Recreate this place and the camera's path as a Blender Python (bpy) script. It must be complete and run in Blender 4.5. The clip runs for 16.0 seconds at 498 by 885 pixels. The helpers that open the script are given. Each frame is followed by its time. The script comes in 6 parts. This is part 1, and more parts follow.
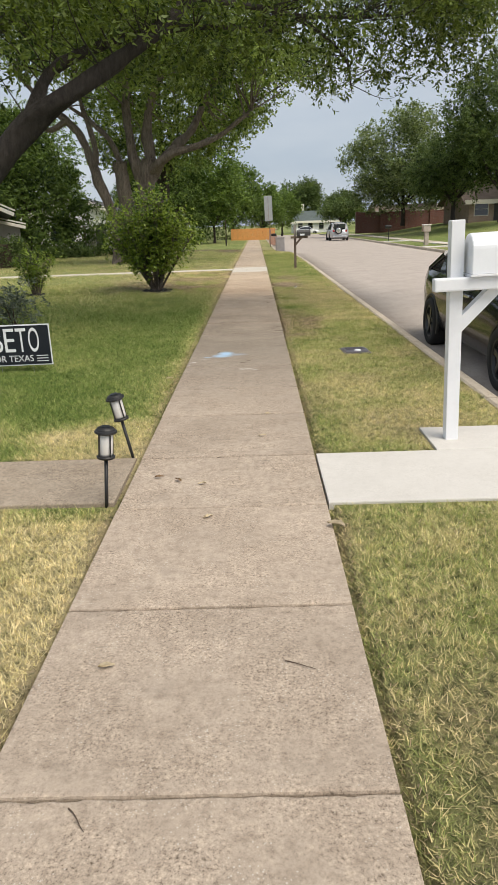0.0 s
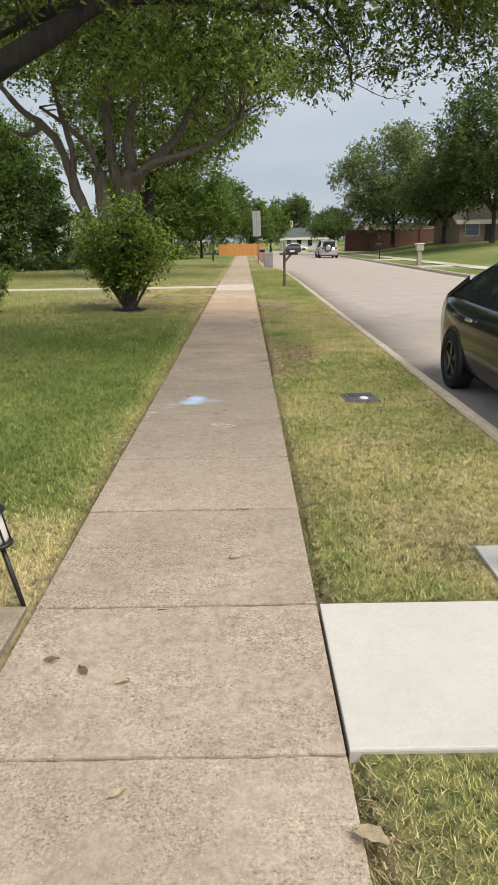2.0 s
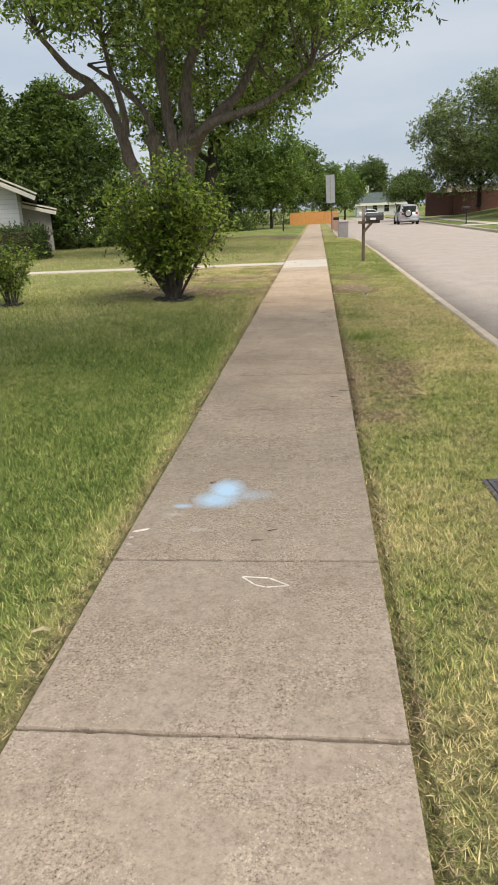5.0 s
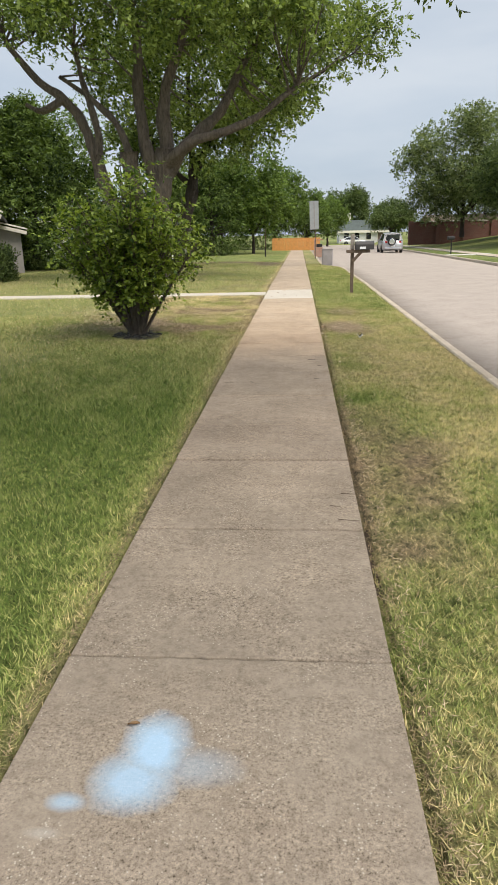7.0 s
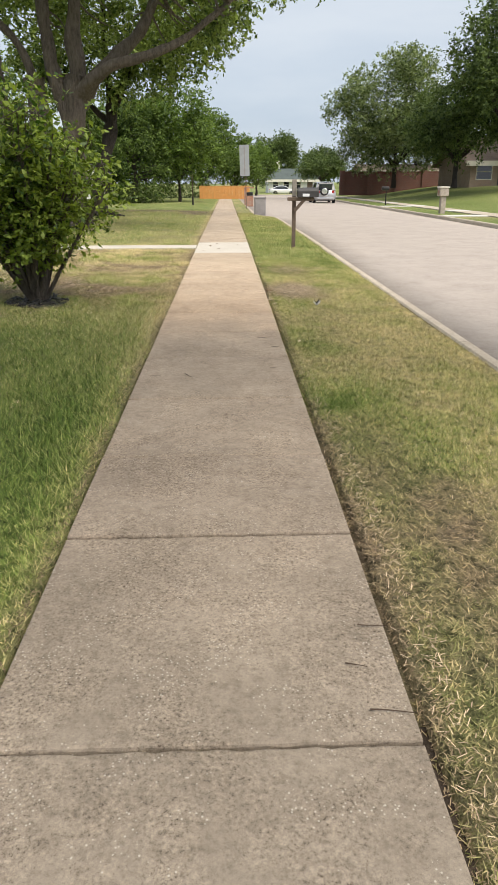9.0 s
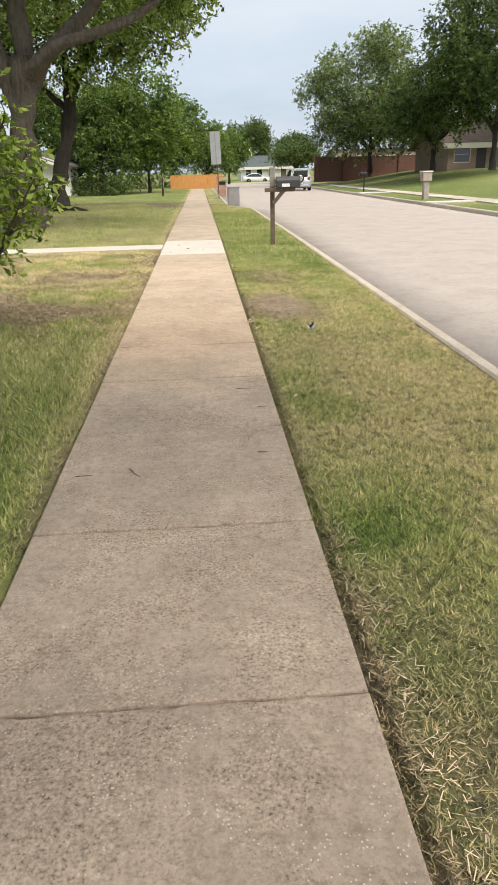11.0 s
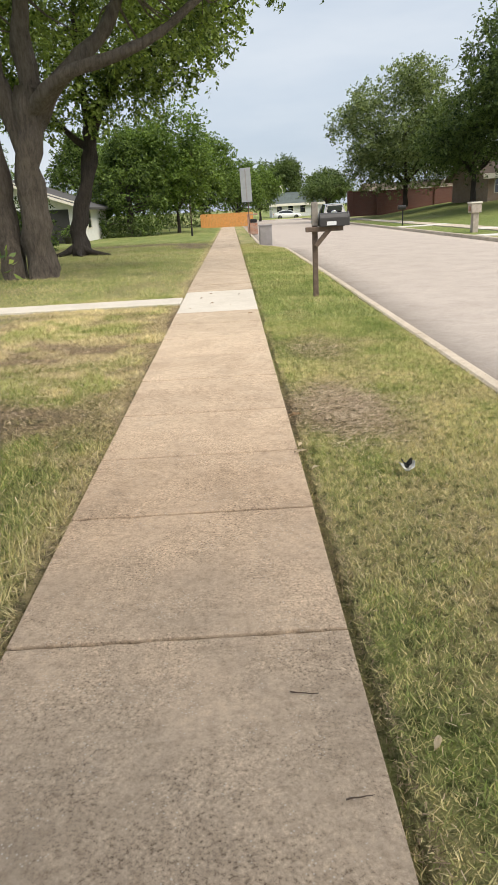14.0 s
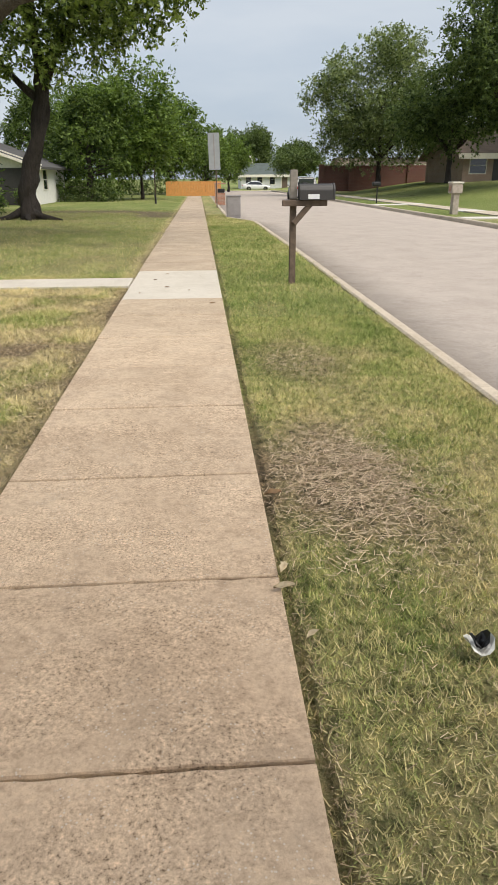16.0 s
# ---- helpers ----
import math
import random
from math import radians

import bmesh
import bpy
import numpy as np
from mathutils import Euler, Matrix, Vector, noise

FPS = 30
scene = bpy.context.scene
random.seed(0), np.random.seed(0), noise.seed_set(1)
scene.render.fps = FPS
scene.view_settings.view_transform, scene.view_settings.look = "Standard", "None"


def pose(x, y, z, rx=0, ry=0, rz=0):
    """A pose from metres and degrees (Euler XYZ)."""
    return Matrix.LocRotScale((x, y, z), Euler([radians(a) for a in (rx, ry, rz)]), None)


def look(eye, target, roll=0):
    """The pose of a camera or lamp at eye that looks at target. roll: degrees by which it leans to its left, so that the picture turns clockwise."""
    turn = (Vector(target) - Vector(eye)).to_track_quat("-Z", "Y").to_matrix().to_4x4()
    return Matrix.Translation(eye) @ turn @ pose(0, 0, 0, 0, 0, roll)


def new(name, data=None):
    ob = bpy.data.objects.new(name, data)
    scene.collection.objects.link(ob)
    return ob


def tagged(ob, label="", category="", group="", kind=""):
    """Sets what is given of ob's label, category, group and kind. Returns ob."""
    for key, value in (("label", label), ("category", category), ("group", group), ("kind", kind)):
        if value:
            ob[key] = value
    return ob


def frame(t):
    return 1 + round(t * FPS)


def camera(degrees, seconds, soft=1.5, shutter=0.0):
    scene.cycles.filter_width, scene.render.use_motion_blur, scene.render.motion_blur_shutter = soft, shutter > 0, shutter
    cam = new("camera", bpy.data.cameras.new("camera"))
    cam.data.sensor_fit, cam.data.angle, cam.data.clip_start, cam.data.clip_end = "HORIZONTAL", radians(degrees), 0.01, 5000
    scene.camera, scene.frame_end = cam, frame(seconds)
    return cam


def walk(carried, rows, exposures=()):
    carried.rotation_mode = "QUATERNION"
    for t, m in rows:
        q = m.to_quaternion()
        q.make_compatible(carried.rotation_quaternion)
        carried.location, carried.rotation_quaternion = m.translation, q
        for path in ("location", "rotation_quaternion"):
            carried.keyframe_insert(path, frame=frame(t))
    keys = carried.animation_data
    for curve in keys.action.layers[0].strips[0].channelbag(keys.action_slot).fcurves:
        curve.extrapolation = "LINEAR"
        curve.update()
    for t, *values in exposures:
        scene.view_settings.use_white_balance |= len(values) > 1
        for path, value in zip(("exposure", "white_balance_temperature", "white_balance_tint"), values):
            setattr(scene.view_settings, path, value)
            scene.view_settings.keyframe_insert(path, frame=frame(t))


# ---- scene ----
cam = camera(40.7, 16.0, soft=0.8)
PATH = [
    (0, (0.245, 0.185, 1.553), (0.206, 2.086, 0.934), -2.1),
    (0.5, (0.251, 0.654, 1.55), (0.229, 2.559, 0.939), -1.7),
    (1, (0.282, 1.109, 1.535), (0.248, 3.024, 0.956), -1.7),
    (1.5, (0.297, 1.607, 1.51), (0.23, 3.522, 0.935), -1.5),
    (2, (0.322, 2.075, 1.515), (0.326, 3.989, 0.936), -0.9),
    (2.5, (0.363, 2.571, 1.524), (0.29, 4.482, 0.939), -0.8),
    (3, (0.365, 3.054, 1.525), (0.312, 4.959, 0.918), -0.4),
    (3.5, (0.411, 3.555, 1.524), (0.361, 5.454, 0.899), -0.7),
    (4, (0.408, 4.065, 1.501), (0.338, 5.956, 0.855), -1.3),
    (4.5, (0.428, 4.579, 1.479), (0.266, 6.459, 0.815), -2.7),
    (4.7, (0.396, 4.8, 1.493), (0.185, 6.676, 0.832), -2.8),
    (6.8, (0.28, 6.666, 1.531), (0.114, 8.572, 0.948), -1.2),
    (7, (0.268, 6.913, 1.526), (0.119, 8.817, 0.933), -1.3),
    (7.5, (0.204, 7.354, 1.521), (0.114, 9.25, 0.89), -0.5),
    (8, (0.191, 7.89, 1.478), (0.147, 9.776, 0.811), 0.1),
    (8.5, (0.103, 8.383, 1.445), (0.109, 10.255, 0.74), 0.3),
    (9, (0.094, 8.853, 1.419), (0.151, 10.716, 0.694), -0.2),
    (9.2, (0.097, 9.045, 1.442), (0.143, 10.911, 0.723), -1.1),
    (11.3, (0.224, 11.034, 1.443), (0.337, 12.882, 0.686), -1.5),
    (11.5, (0.247, 11.209, 1.466), (0.289, 13.063, 0.716), -2.2),
    (12, (0.163, 11.718, 1.441), (0.142, 13.568, 0.682), -1.2),
    (12.5, (0.186, 12.15, 1.422), (0.236, 13.995, 0.654), -1.9),
    (13, (0.205, 12.645, 1.424), (0.21, 14.51, 0.702), -2.5),
    (13.5, (0.228, 13.136, 1.429), (0.298, 15.012, 0.738), -2.8),
    (14, (0.278, 13.592, 1.435), (0.294, 15.479, 0.775), -3.2),
    (14.5, (0.279, 14.038, 1.435), (0.416, 15.921, 0.775), -1.1),
    (15, (0.339, 14.487, 1.416), (0.447, 16.37, 0.751), -2.5),
    (15.5, (0.352, 14.931, 1.389), (0.463, 16.795, 0.672), -1.3),
    (16, (0.357, 15.399, 1.376), (0.485, 17.254, 0.64), -0.3),
]
walk(cam, [(t, look(eye, target, roll)) for t, eye, target, roll in PATH], [(0.0, 0.2), (2.5, 0.24), (4.0, 0.33), (4.7, 0.3), (7.0, 0.36), (9.0, 0.46), (11.5, 0.58), (12.5, 0.58), (14.0, 0.48), (15.0, 0.42), (16.0, 0.3)])

# ---- world and sun ----
world = bpy.data.worlds.new("overcast_sky")
scene.world = world
world.use_nodes = True
wn = world.node_tree
wn.nodes.clear()
sky = wn.nodes.new("ShaderNodeTexSky")
sky.sky_type = "NISHITA"
sky.sun_disc = False
sky.sun_elevation = radians(55)
sky.sun_rotation = radians(132)
sky.dust_density = 2.0
veil = wn.nodes.new("ShaderNodeMix")
veil.data_type = "RGBA"
veil.inputs[0].default_value = 0.86
veil.inputs[7].default_value = (5.75, 6.4, 7.25, 1)
bg = wn.nodes.new("ShaderNodeBackground")
bg.inputs[1].default_value = 0.1
wout = wn.nodes.new("ShaderNodeOutputWorld")
# soft cloud in the veil
where = wn.nodes.new("ShaderNodeTexCoord")
flat = wn.nodes.new("ShaderNodeMapping")
flat.inputs["Scale"].default_value = (1.6, 1.6, 6.0)
cloud = wn.nodes.new("ShaderNodeTexNoise")
cloud.inputs["Scale"].default_value, cloud.inputs["Detail"].default_value = 1.5, 5.0
tones = wn.nodes.new("ShaderNodeValToRGB")
tones.color_ramp.elements[0].position, tones.color_ramp.elements[1].position = 0.36, 0.64
tones.color_ramp.elements[0].color, tones.color_ramp.elements[1].color = (0.46, 0.53, 0.62, 1), (0.60, 0.645, 0.70, 1)
thick = wn.nodes.new("ShaderNodeVectorMath")
thick.operation = "SCALE"
thick.inputs["Scale"].default_value = 9.3
wn.links.new(where.outputs["Generated"], flat.inputs[0])
wn.links.new(flat.outputs[0], cloud.inputs["Vector"])
wn.links.new(cloud.outputs[0], tones.inputs[0])
wn.links.new(tones.outputs[0], thick.inputs[0])
wn.links.new(thick.outputs[0], veil.inputs[7])
wn.links.new(sky.outputs[0], veil.inputs[6])
wn.links.new(veil.outputs[2], bg.inputs[0])
wn.links.new(bg.outputs[0], wout.inputs[0])

sun_data = bpy.data.lights.new("sun", "SUN")
sun_data.energy, sun_data.angle, sun_data.color = 3.4, radians(48), (1.0, 0.92, 0.80)
sun = new("sun", sun_data)
sun.matrix_world = look((11, -7, 21), (0, 3, 0))


# ---- materials ----
def ramp(nt, stops):
    n = nt.nodes.new("ShaderNodeValToRGB")
    el = n.color_ramp.elements
    while len(el) < len(stops):
        el.new(0.5)
    for e, (p, c) in zip(el, stops):
        e.position, e.color = p, (*c, 1)
    return n


def nnoise(nt, vec, scale, detail=4.0, rough=0.55):
    n = nt.nodes.new("ShaderNodeTexNoise")
    n.inputs["Scale"].default_value = scale
    n.inputs["Detail"].default_value = detail
    n.inputs["Roughness"].default_value = rough
    nt.links.new(vec, n.inputs["Vector"])
    return n.outputs[0]


def mixc(nt, fac, a, b, mode="MIX"):
    n = nt.nodes.new("ShaderNodeMix")
    n.data_type, n.blend_type = "RGBA", mode
    for sock, v in ((n.inputs[0], fac), (n.inputs[6], a), (n.inputs[7], b)):
        if isinstance(v, (int, float)):
            sock.default_value = v
        elif isinstance(v, tuple):
            sock.default_value = (*v, 1)
        else:
            nt.links.new(v, sock)
    return n.outputs[2]


def mth(nt, op, a, b=0.0, c=None):
    n = nt.nodes.new("ShaderNodeMath")
    n.operation = op
    for sock, v in zip(n.inputs, (a, b, c)):
        if v is None:
            continue
        if isinstance(v, (int, float)):
            sock.default_value = v
        else:
            nt.links.new(v, sock)
    return n.outputs[0]


def start(name):
    m = bpy.data.materials.new(name)
    m.use_nodes = True
    nt = m.node_tree
    p = nt.nodes["Principled BSDF"]
    return m, nt, p, nt.nodes.new("ShaderNodeNewGeometry").outputs["Position"]


def bumped(nt, p, height, strength=0.4, dist=0.01):
    b = nt.nodes.new("ShaderNodeBump")
    b.inputs["Strength"].default_value = strength
    b.inputs["Distance"].default_value = dist
    nt.links.new(height, b.inputs["Height"])
    nt.links.new(b.outputs[0], p.inputs["Normal"])


def plain(name, col, rough=0.6, metal=0.0, vary=0.18, scale=6.0, bump=0.15, fine=60.0, spec=0.5, bd=0.004):
    """Paint, plastic, metal or wood with stains at one scale and grain at another."""
    m, nt, p, pos = start(name)
    big, small = nnoise(nt, pos, scale), nnoise(nt, pos, fine, 6)
    f = mth(nt, "MULTIPLY_ADD", big, 0.7, mth(nt, "MULTIPLY", small, 0.3))
    r = ramp(nt, ((0.3, tuple(c * (1 - vary) for c in col)), (0.7, tuple(min(1, c * (1 + vary)) for c in col))))
    nt.links.new(f, r.inputs[0])
    nt.links.new(r.outputs[0], p.inputs["Base Color"])
    p.inputs["Roughness"].default_value, p.inputs["Metallic"].default_value = rough, metal
    p.inputs["Specular IOR Level"].default_value = spec
    if bump:
        bumped(nt, p, small, bump, bd)
    return m


def concrete(name, lo, hi, grit=1.0, stain=0.35, chalk=False, shade_tints=()):
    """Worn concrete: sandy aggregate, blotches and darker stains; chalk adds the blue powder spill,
    the (y, tint) bands along the walk blend concrete tones with painted oak shade."""
    m, nt, p, pos = start(name)
    blot = nnoise(nt, pos, 1.6, 5, 0.6)
    mid = nnoise(nt, pos, 9, 5, 0.65)
    fine = nnoise(nt, pos, 85, 5, 0.85)
    mott = nnoise(nt, pos, 26, 5, 0.7)
    r = ramp(nt, ((0.30, lo), (0.64, hi)))
    nt.links.new(mth(nt, "MULTIPLY_ADD", blot, 0.6, mth(nt, "MULTIPLY", mid, 0.4)), r.inputs[0])
    info = nt.nodes.new("ShaderNodeObjectInfo").outputs["Random"]
    tint = mth(nt, "MULTIPLY_ADD", info, 0.09, 0.955)
    comb = nt.nodes.new("ShaderNodeCombineColor")
    for i in range(3):
        nt.links.new(tint, comb.inputs[i])
    col = mixc(nt, 1.0, r.outputs[0], comb.outputs[0], "MULTIPLY")
    # multiplies in the tint by y, painted shade included
    if shade_tints:
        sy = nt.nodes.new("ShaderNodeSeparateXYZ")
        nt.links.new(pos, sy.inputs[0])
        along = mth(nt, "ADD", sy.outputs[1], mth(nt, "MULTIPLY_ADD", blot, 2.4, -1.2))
        tone = ramp(nt, tuple((y / 30.0, tuple(0.5 * c for c in q)) for y, q in shade_tints))
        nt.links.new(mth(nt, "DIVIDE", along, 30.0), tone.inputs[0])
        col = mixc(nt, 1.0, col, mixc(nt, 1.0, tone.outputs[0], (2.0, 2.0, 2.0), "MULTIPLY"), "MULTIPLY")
    gr = ramp(nt, ((0.36, (0.22, 0.19, 0.16)), (0.45, (0.88, 0.87, 0.86)), (0.53, (1.04, 1.03, 1.02)), (0.64, (1.5, 1.47, 1.43))))
    nt.links.new(fine, gr.inputs[0])
    rough_at = ramp(nt, ((0.40, (0, 0, 0)), (0.58, (1, 1, 1))))
    nt.links.new(nnoise(nt, pos, 2.6, 5, 0.62), rough_at.inputs[0])
    patchy = mth(nt, "MULTIPLY_ADD", rough_at.outputs[0], 0.72 * grit, 0.28 * grit)
    col = mixc(nt, patchy, col, gr.outputs[0], "MULTIPLY")
    mo = ramp(nt, ((0.33, (0.72, 0.70, 0.68)), (0.50, (1.0, 1.0, 1.0)), (0.68, (1.17, 1.16, 1.14))))
    nt.links.new(mott, mo.inputs[0])
    col = mixc(nt, 0.75 * grit, col, mo.outputs[0], "MULTIPLY")
    peb = nt.nodes.new("ShaderNodeTexVoronoi")
    peb.inputs["Scale"].default_value = 72
    nt.links.new(pos, peb.inputs["Vector"])
    pr = ramp(nt, ((0.12, (1, 1, 1)), (0.26, (0, 0, 0))))
    nt.links.new(peb.outputs["Distance"], pr.inputs[0])
    sp = mth(nt, "MULTIPLY", pr.outputs[0], mth(nt, "GREATER_THAN", nnoise(nt, pos, 4, 6, 0.75), 0.53))
    col = mixc(nt, mth(nt, "MULTIPLY", sp, 0.6 * grit), col, (0.62, 0.57, 0.50))
    st = ramp(nt, ((0.56, (0, 0, 0)), (0.72, (1, 1, 1))))
    nt.links.new(nnoise(nt, pos, 3.1, 6, 0.7), st.inputs[0])
    col = mixc(nt, mth(nt, "MULTIPLY", st.outputs[0], stain), col, (0.12, 0.105, 0.09))
    if chalk:
        sep = nt.nodes.new("ShaderNodeSeparateXYZ")
        nt.links.new(pos, sep.inputs[0])
        wob = mth(nt, "MULTIPLY_ADD", nnoise(nt, pos, 7, 6, 0.7), 0.9, -0.45)
        wob2 = mth(nt, "MULTIPLY", wob, 0.42)

        def spot(x, y, rx, ry, gain):
            dx = mth(nt, "DIVIDE", mth(nt, "SUBTRACT", sep.outputs[0], x), rx)
            dy = mth(nt, "DIVIDE", mth(nt, "SUBTRACT", sep.outputs[1], y), ry)
            d = mth(nt, "SQRT", mth(nt, "ADD", mth(nt, "MULTIPLY", dx, dx), mth(nt, "MULTIPLY", dy, dy)))
            d = mth(nt, "ADD", d, mth(nt, "MULTIPLY", wob, 0.8))
            n = nt.nodes.new("ShaderNodeMapRange")
            n.inputs[1].default_value, n.inputs[2].default_value = 1.15, 0.35
            n.inputs[3].default_value, n.inputs[4].default_value = 0.0, gain
            nt.links.new(d, n.inputs[0])
            return n.outputs[0]
        powder = mth(nt, "MAXIMUM", spot(-0.18, 8.60, 0.11, 0.17, 0.8), spot(-0.22, 8.47, 0.13, 0.12, 0.7))
        powder = mth(nt, "MAXIMUM", powder, spot(-0.39, 8.385, 0.06, 0.035, 0.5))
        powder = mth(nt, "MAXIMUM", powder, spot(-0.06, 8.53, 0.16, 0.08, 0.25))
        col = mixc(nt, powder, col, (0.38, 0.58, 0.80))
        scuff = mth(nt, "MAXIMUM", spot(-0.42, 8.28, 0.05, 0.02, 0.25), spot(-0.27, 8.1, 0.05, 0.03, 0.25))
        col = mixc(nt, scuff, col, (0.6, 0.58, 0.55))
    nt.links.new(col, p.inputs["Base Color"])
    p.inputs["Roughness"].default_value = 0.92
    p.inputs["Specular IOR Level"].default_value = 0.25
    bumped(nt, p, mth(nt, "ADD", fine, mth(nt, "MULTIPLY", mid, 0.7)), 0.55, 0.006)
    return m


def turf(name, blade):
    """Green, straw and dead colour by the dry and dead amounts that the mesh carries."""
    m, nt, p, pos = start(name)
    dry, dead = nt.nodes.new("ShaderNodeAttribute"), nt.nodes.new("ShaderNodeAttribute")
    dry.attribute_name, dead.attribute_name = "dry", "dead"
    jit = nnoise(nt, pos, 16 if blade else 30, 5, 0.75)
    rnd = nt.nodes.new("ShaderNodeNewGeometry").outputs["Random Per Island"] if blade else nnoise(nt, pos, 160, 3, 0.7)
    f = mth(nt, "ADD", dry.outputs["Fac"], mth(nt, "MULTIPLY_ADD", jit, 0.9, -0.45))
    f = mth(nt, "ADD", f, mth(nt, "MULTIPLY_ADD", mth(nt, "POWER", rnd, 1.6), 0.62, -0.24))
    # ground colour is scaled down to hold the shade between the blades
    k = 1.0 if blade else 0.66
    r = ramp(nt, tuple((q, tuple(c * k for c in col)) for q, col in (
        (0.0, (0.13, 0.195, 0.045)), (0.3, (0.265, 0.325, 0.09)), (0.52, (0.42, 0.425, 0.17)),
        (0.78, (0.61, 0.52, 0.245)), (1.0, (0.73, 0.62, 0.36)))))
    nt.links.new(f, r.inputs[0])
    dr = ramp(nt, ((0.2, (0.15, 0.107, 0.066)), (0.8, (0.46, 0.345, 0.215)))) if blade else ramp(nt, ((0.3, (0.09, 0.068, 0.046)), (0.7, (0.27, 0.205, 0.145))))
    nt.links.new(rnd, dr.inputs[0])
    col = mixc(nt, dead.outputs["Fac"], r.outputs[0], dr.outputs[0])
    tuft = ramp(nt, ((0.36, (0.36, 0.39, 0.36)), (0.48, (0.95, 0.96, 0.95)), (0.62, (1.28, 1.26, 1.2))))
    nt.links.new(nnoise(nt, pos, 19, 5, 0.7), tuft.inputs[0])
    col = mixc(nt, 0.9, col, tuft.outputs[0], "MULTIPLY")
    nt.links.new(col, p.inputs["Base Color"])
    p.inputs["Roughness"].default_value = 0.8
    p.inputs["Specular IOR Level"].default_value = 0.2
    if not blade:
        bumped(nt, p, mth(nt, "ADD", jit, rnd), 0.8, 0.03)
    return m


def foliage(name, dark, light, trans=0.35, gloss=0.5):
    """Leaves: each its own green, some light coming through."""
    m, nt, p, pos = start(name)
    rnd = nt.nodes.new("ShaderNodeNewGeometry").outputs["Random Per Island"]
    f = mth(nt, "MULTIPLY_ADD", nnoise(nt, pos, 0.8, 3), 0.8, mth(nt, "MULTIPLY_ADD", rnd, 0.6, -0.2))
    r = ramp(nt, ((0.2, dark), (0.62, light), (0.95, tuple(min(1, c * 1.35 + 0.015) for c in light))))
    nt.links.new(f, r.inputs[0])
    nt.links.new(r.outputs[0], p.inputs["Base Color"])
    p.inputs["Roughness"].default_value = gloss
    p.inputs["Specular IOR Level"].default_value = 0.35
    tr = nt.nodes.new("ShaderNodeBsdfTranslucent")
    nt.links.new(mixc(nt, 1.0, r.outputs[0], (1.25, 1.3, 0.6), "MULTIPLY"), tr.inputs[0])
    mx = nt.nodes.new("ShaderNodeMixShader")
    mx.inputs[0].default_value = trans
    nt.links.new(p.outputs[0], mx.inputs[1])
    nt.links.new(tr.outputs[0], mx.inputs[2])
    nt.links.new(mx.outputs[0], nt.nodes["Material Output"].inputs[0])
    return m


def bark(name, lo, hi):
    m, nt, p, pos = start(name)
    mp = nt.nodes.new("ShaderNodeMapping")
    mp.inputs["Scale"].default_value = (9, 9, 2.2)
    nt.links.new(pos, mp.inputs[0])
    a = nnoise(nt, mp.outputs[0], 1.5, 8, 0.8)
    r = ramp(nt, ((0.32, lo), (0.66, hi)))
    nt.links.new(mth(nt, "MULTIPLY_ADD", a, 0.75, mth(nt, "MULTIPLY", nnoise(nt, pos, 1.2), 0.25)), r.inputs[0])
    nt.links.new(r.outputs[0], p.inputs["Base Color"])
    p.inputs["Roughness"].default_value = 0.95
    bumped(nt, p, a, 1.0, 0.16)
    return m


def masonry(name, c1, c2, mortar, scale=1.0):
    m, nt, p, pos = start(name)
    sep, comb = nt.nodes.new("ShaderNodeSeparateXYZ"), nt.nodes.new("ShaderNodeCombineXYZ")
    nt.links.new(pos, sep.inputs[0])
    nt.links.new(mth(nt, "ADD", sep.outputs[0], sep.outputs[1]), comb.inputs[0])
    nt.links.new(sep.outputs[2], comb.inputs[1])
    b = nt.nodes.new("ShaderNodeTexBrick")
    for i, v in ((1, c1), (2, c2), (3, mortar)):
        b.inputs[i].default_value = (*v, 1)
    b.inputs["Scale"].default_value = scale
    b.inputs["Mortar Size"].default_value = 0.010
    b.inputs["Brick Width"].default_value = 0.21
    b.inputs["Row Height"].default_value = 0.075
    nt.links.new(comb.outputs[0], b.inputs[0])
    col = mixc(nt, 0.45, b.outputs[0], ramp_of(nt, nnoise(nt, pos, 0.7, 5), (0.6, 0.6, 0.6), (1.2, 1.2, 1.2)), "MULTIPLY")
    nt.links.new(col, p.inputs["Base Color"])
    p.inputs["Roughness"].default_value = 0.9
    bumped(nt, p, b.outputs["Fac"], -0.5, 0.01)
    return m


def ramp_of(nt, fac, a, b):
    r = ramp(nt, ((0.3, a), (0.7, b)))
    nt.links.new(fac, r.inputs[0])
    return r.outputs[0]


def lined(name, col, pitch, axis, depth=0.02, vary=0.12, rough=0.7):
    """Boards or shingle courses: a saw of the given pitch along an axis, as relief and thin shadow line."""
    m, nt, p, pos = start(name)
    sep = nt.nodes.new("ShaderNodeSeparateXYZ")
    nt.links.new(pos, sep.inputs[0])
    saw = mth(nt, "FRACT", mth(nt, "DIVIDE", sep.outputs[axis], pitch))
    base = ramp_of(nt, mth(nt, "MULTIPLY_ADD", nnoise(nt, pos, 1.3, 5), 0.6, mth(nt, "MULTIPLY", nnoise(nt, pos, 25, 5), 0.4)),
                   tuple(c * (1 - vary) for c in col), tuple(min(1, c * (1 + vary)) for c in col))
    # the shadow line of each course, painted as a darker band
    gap = mth(nt, "LESS_THAN", saw, 0.07)
    nt.links.new(mixc(nt, mth(nt, "MULTIPLY", gap, 0.45), base, tuple(c * 0.3 for c in col)), p.inputs["Base Color"])
    p.inputs["Roughness"].default_value = rough
    bumped(nt, p, saw, 0.8, depth)
    return m


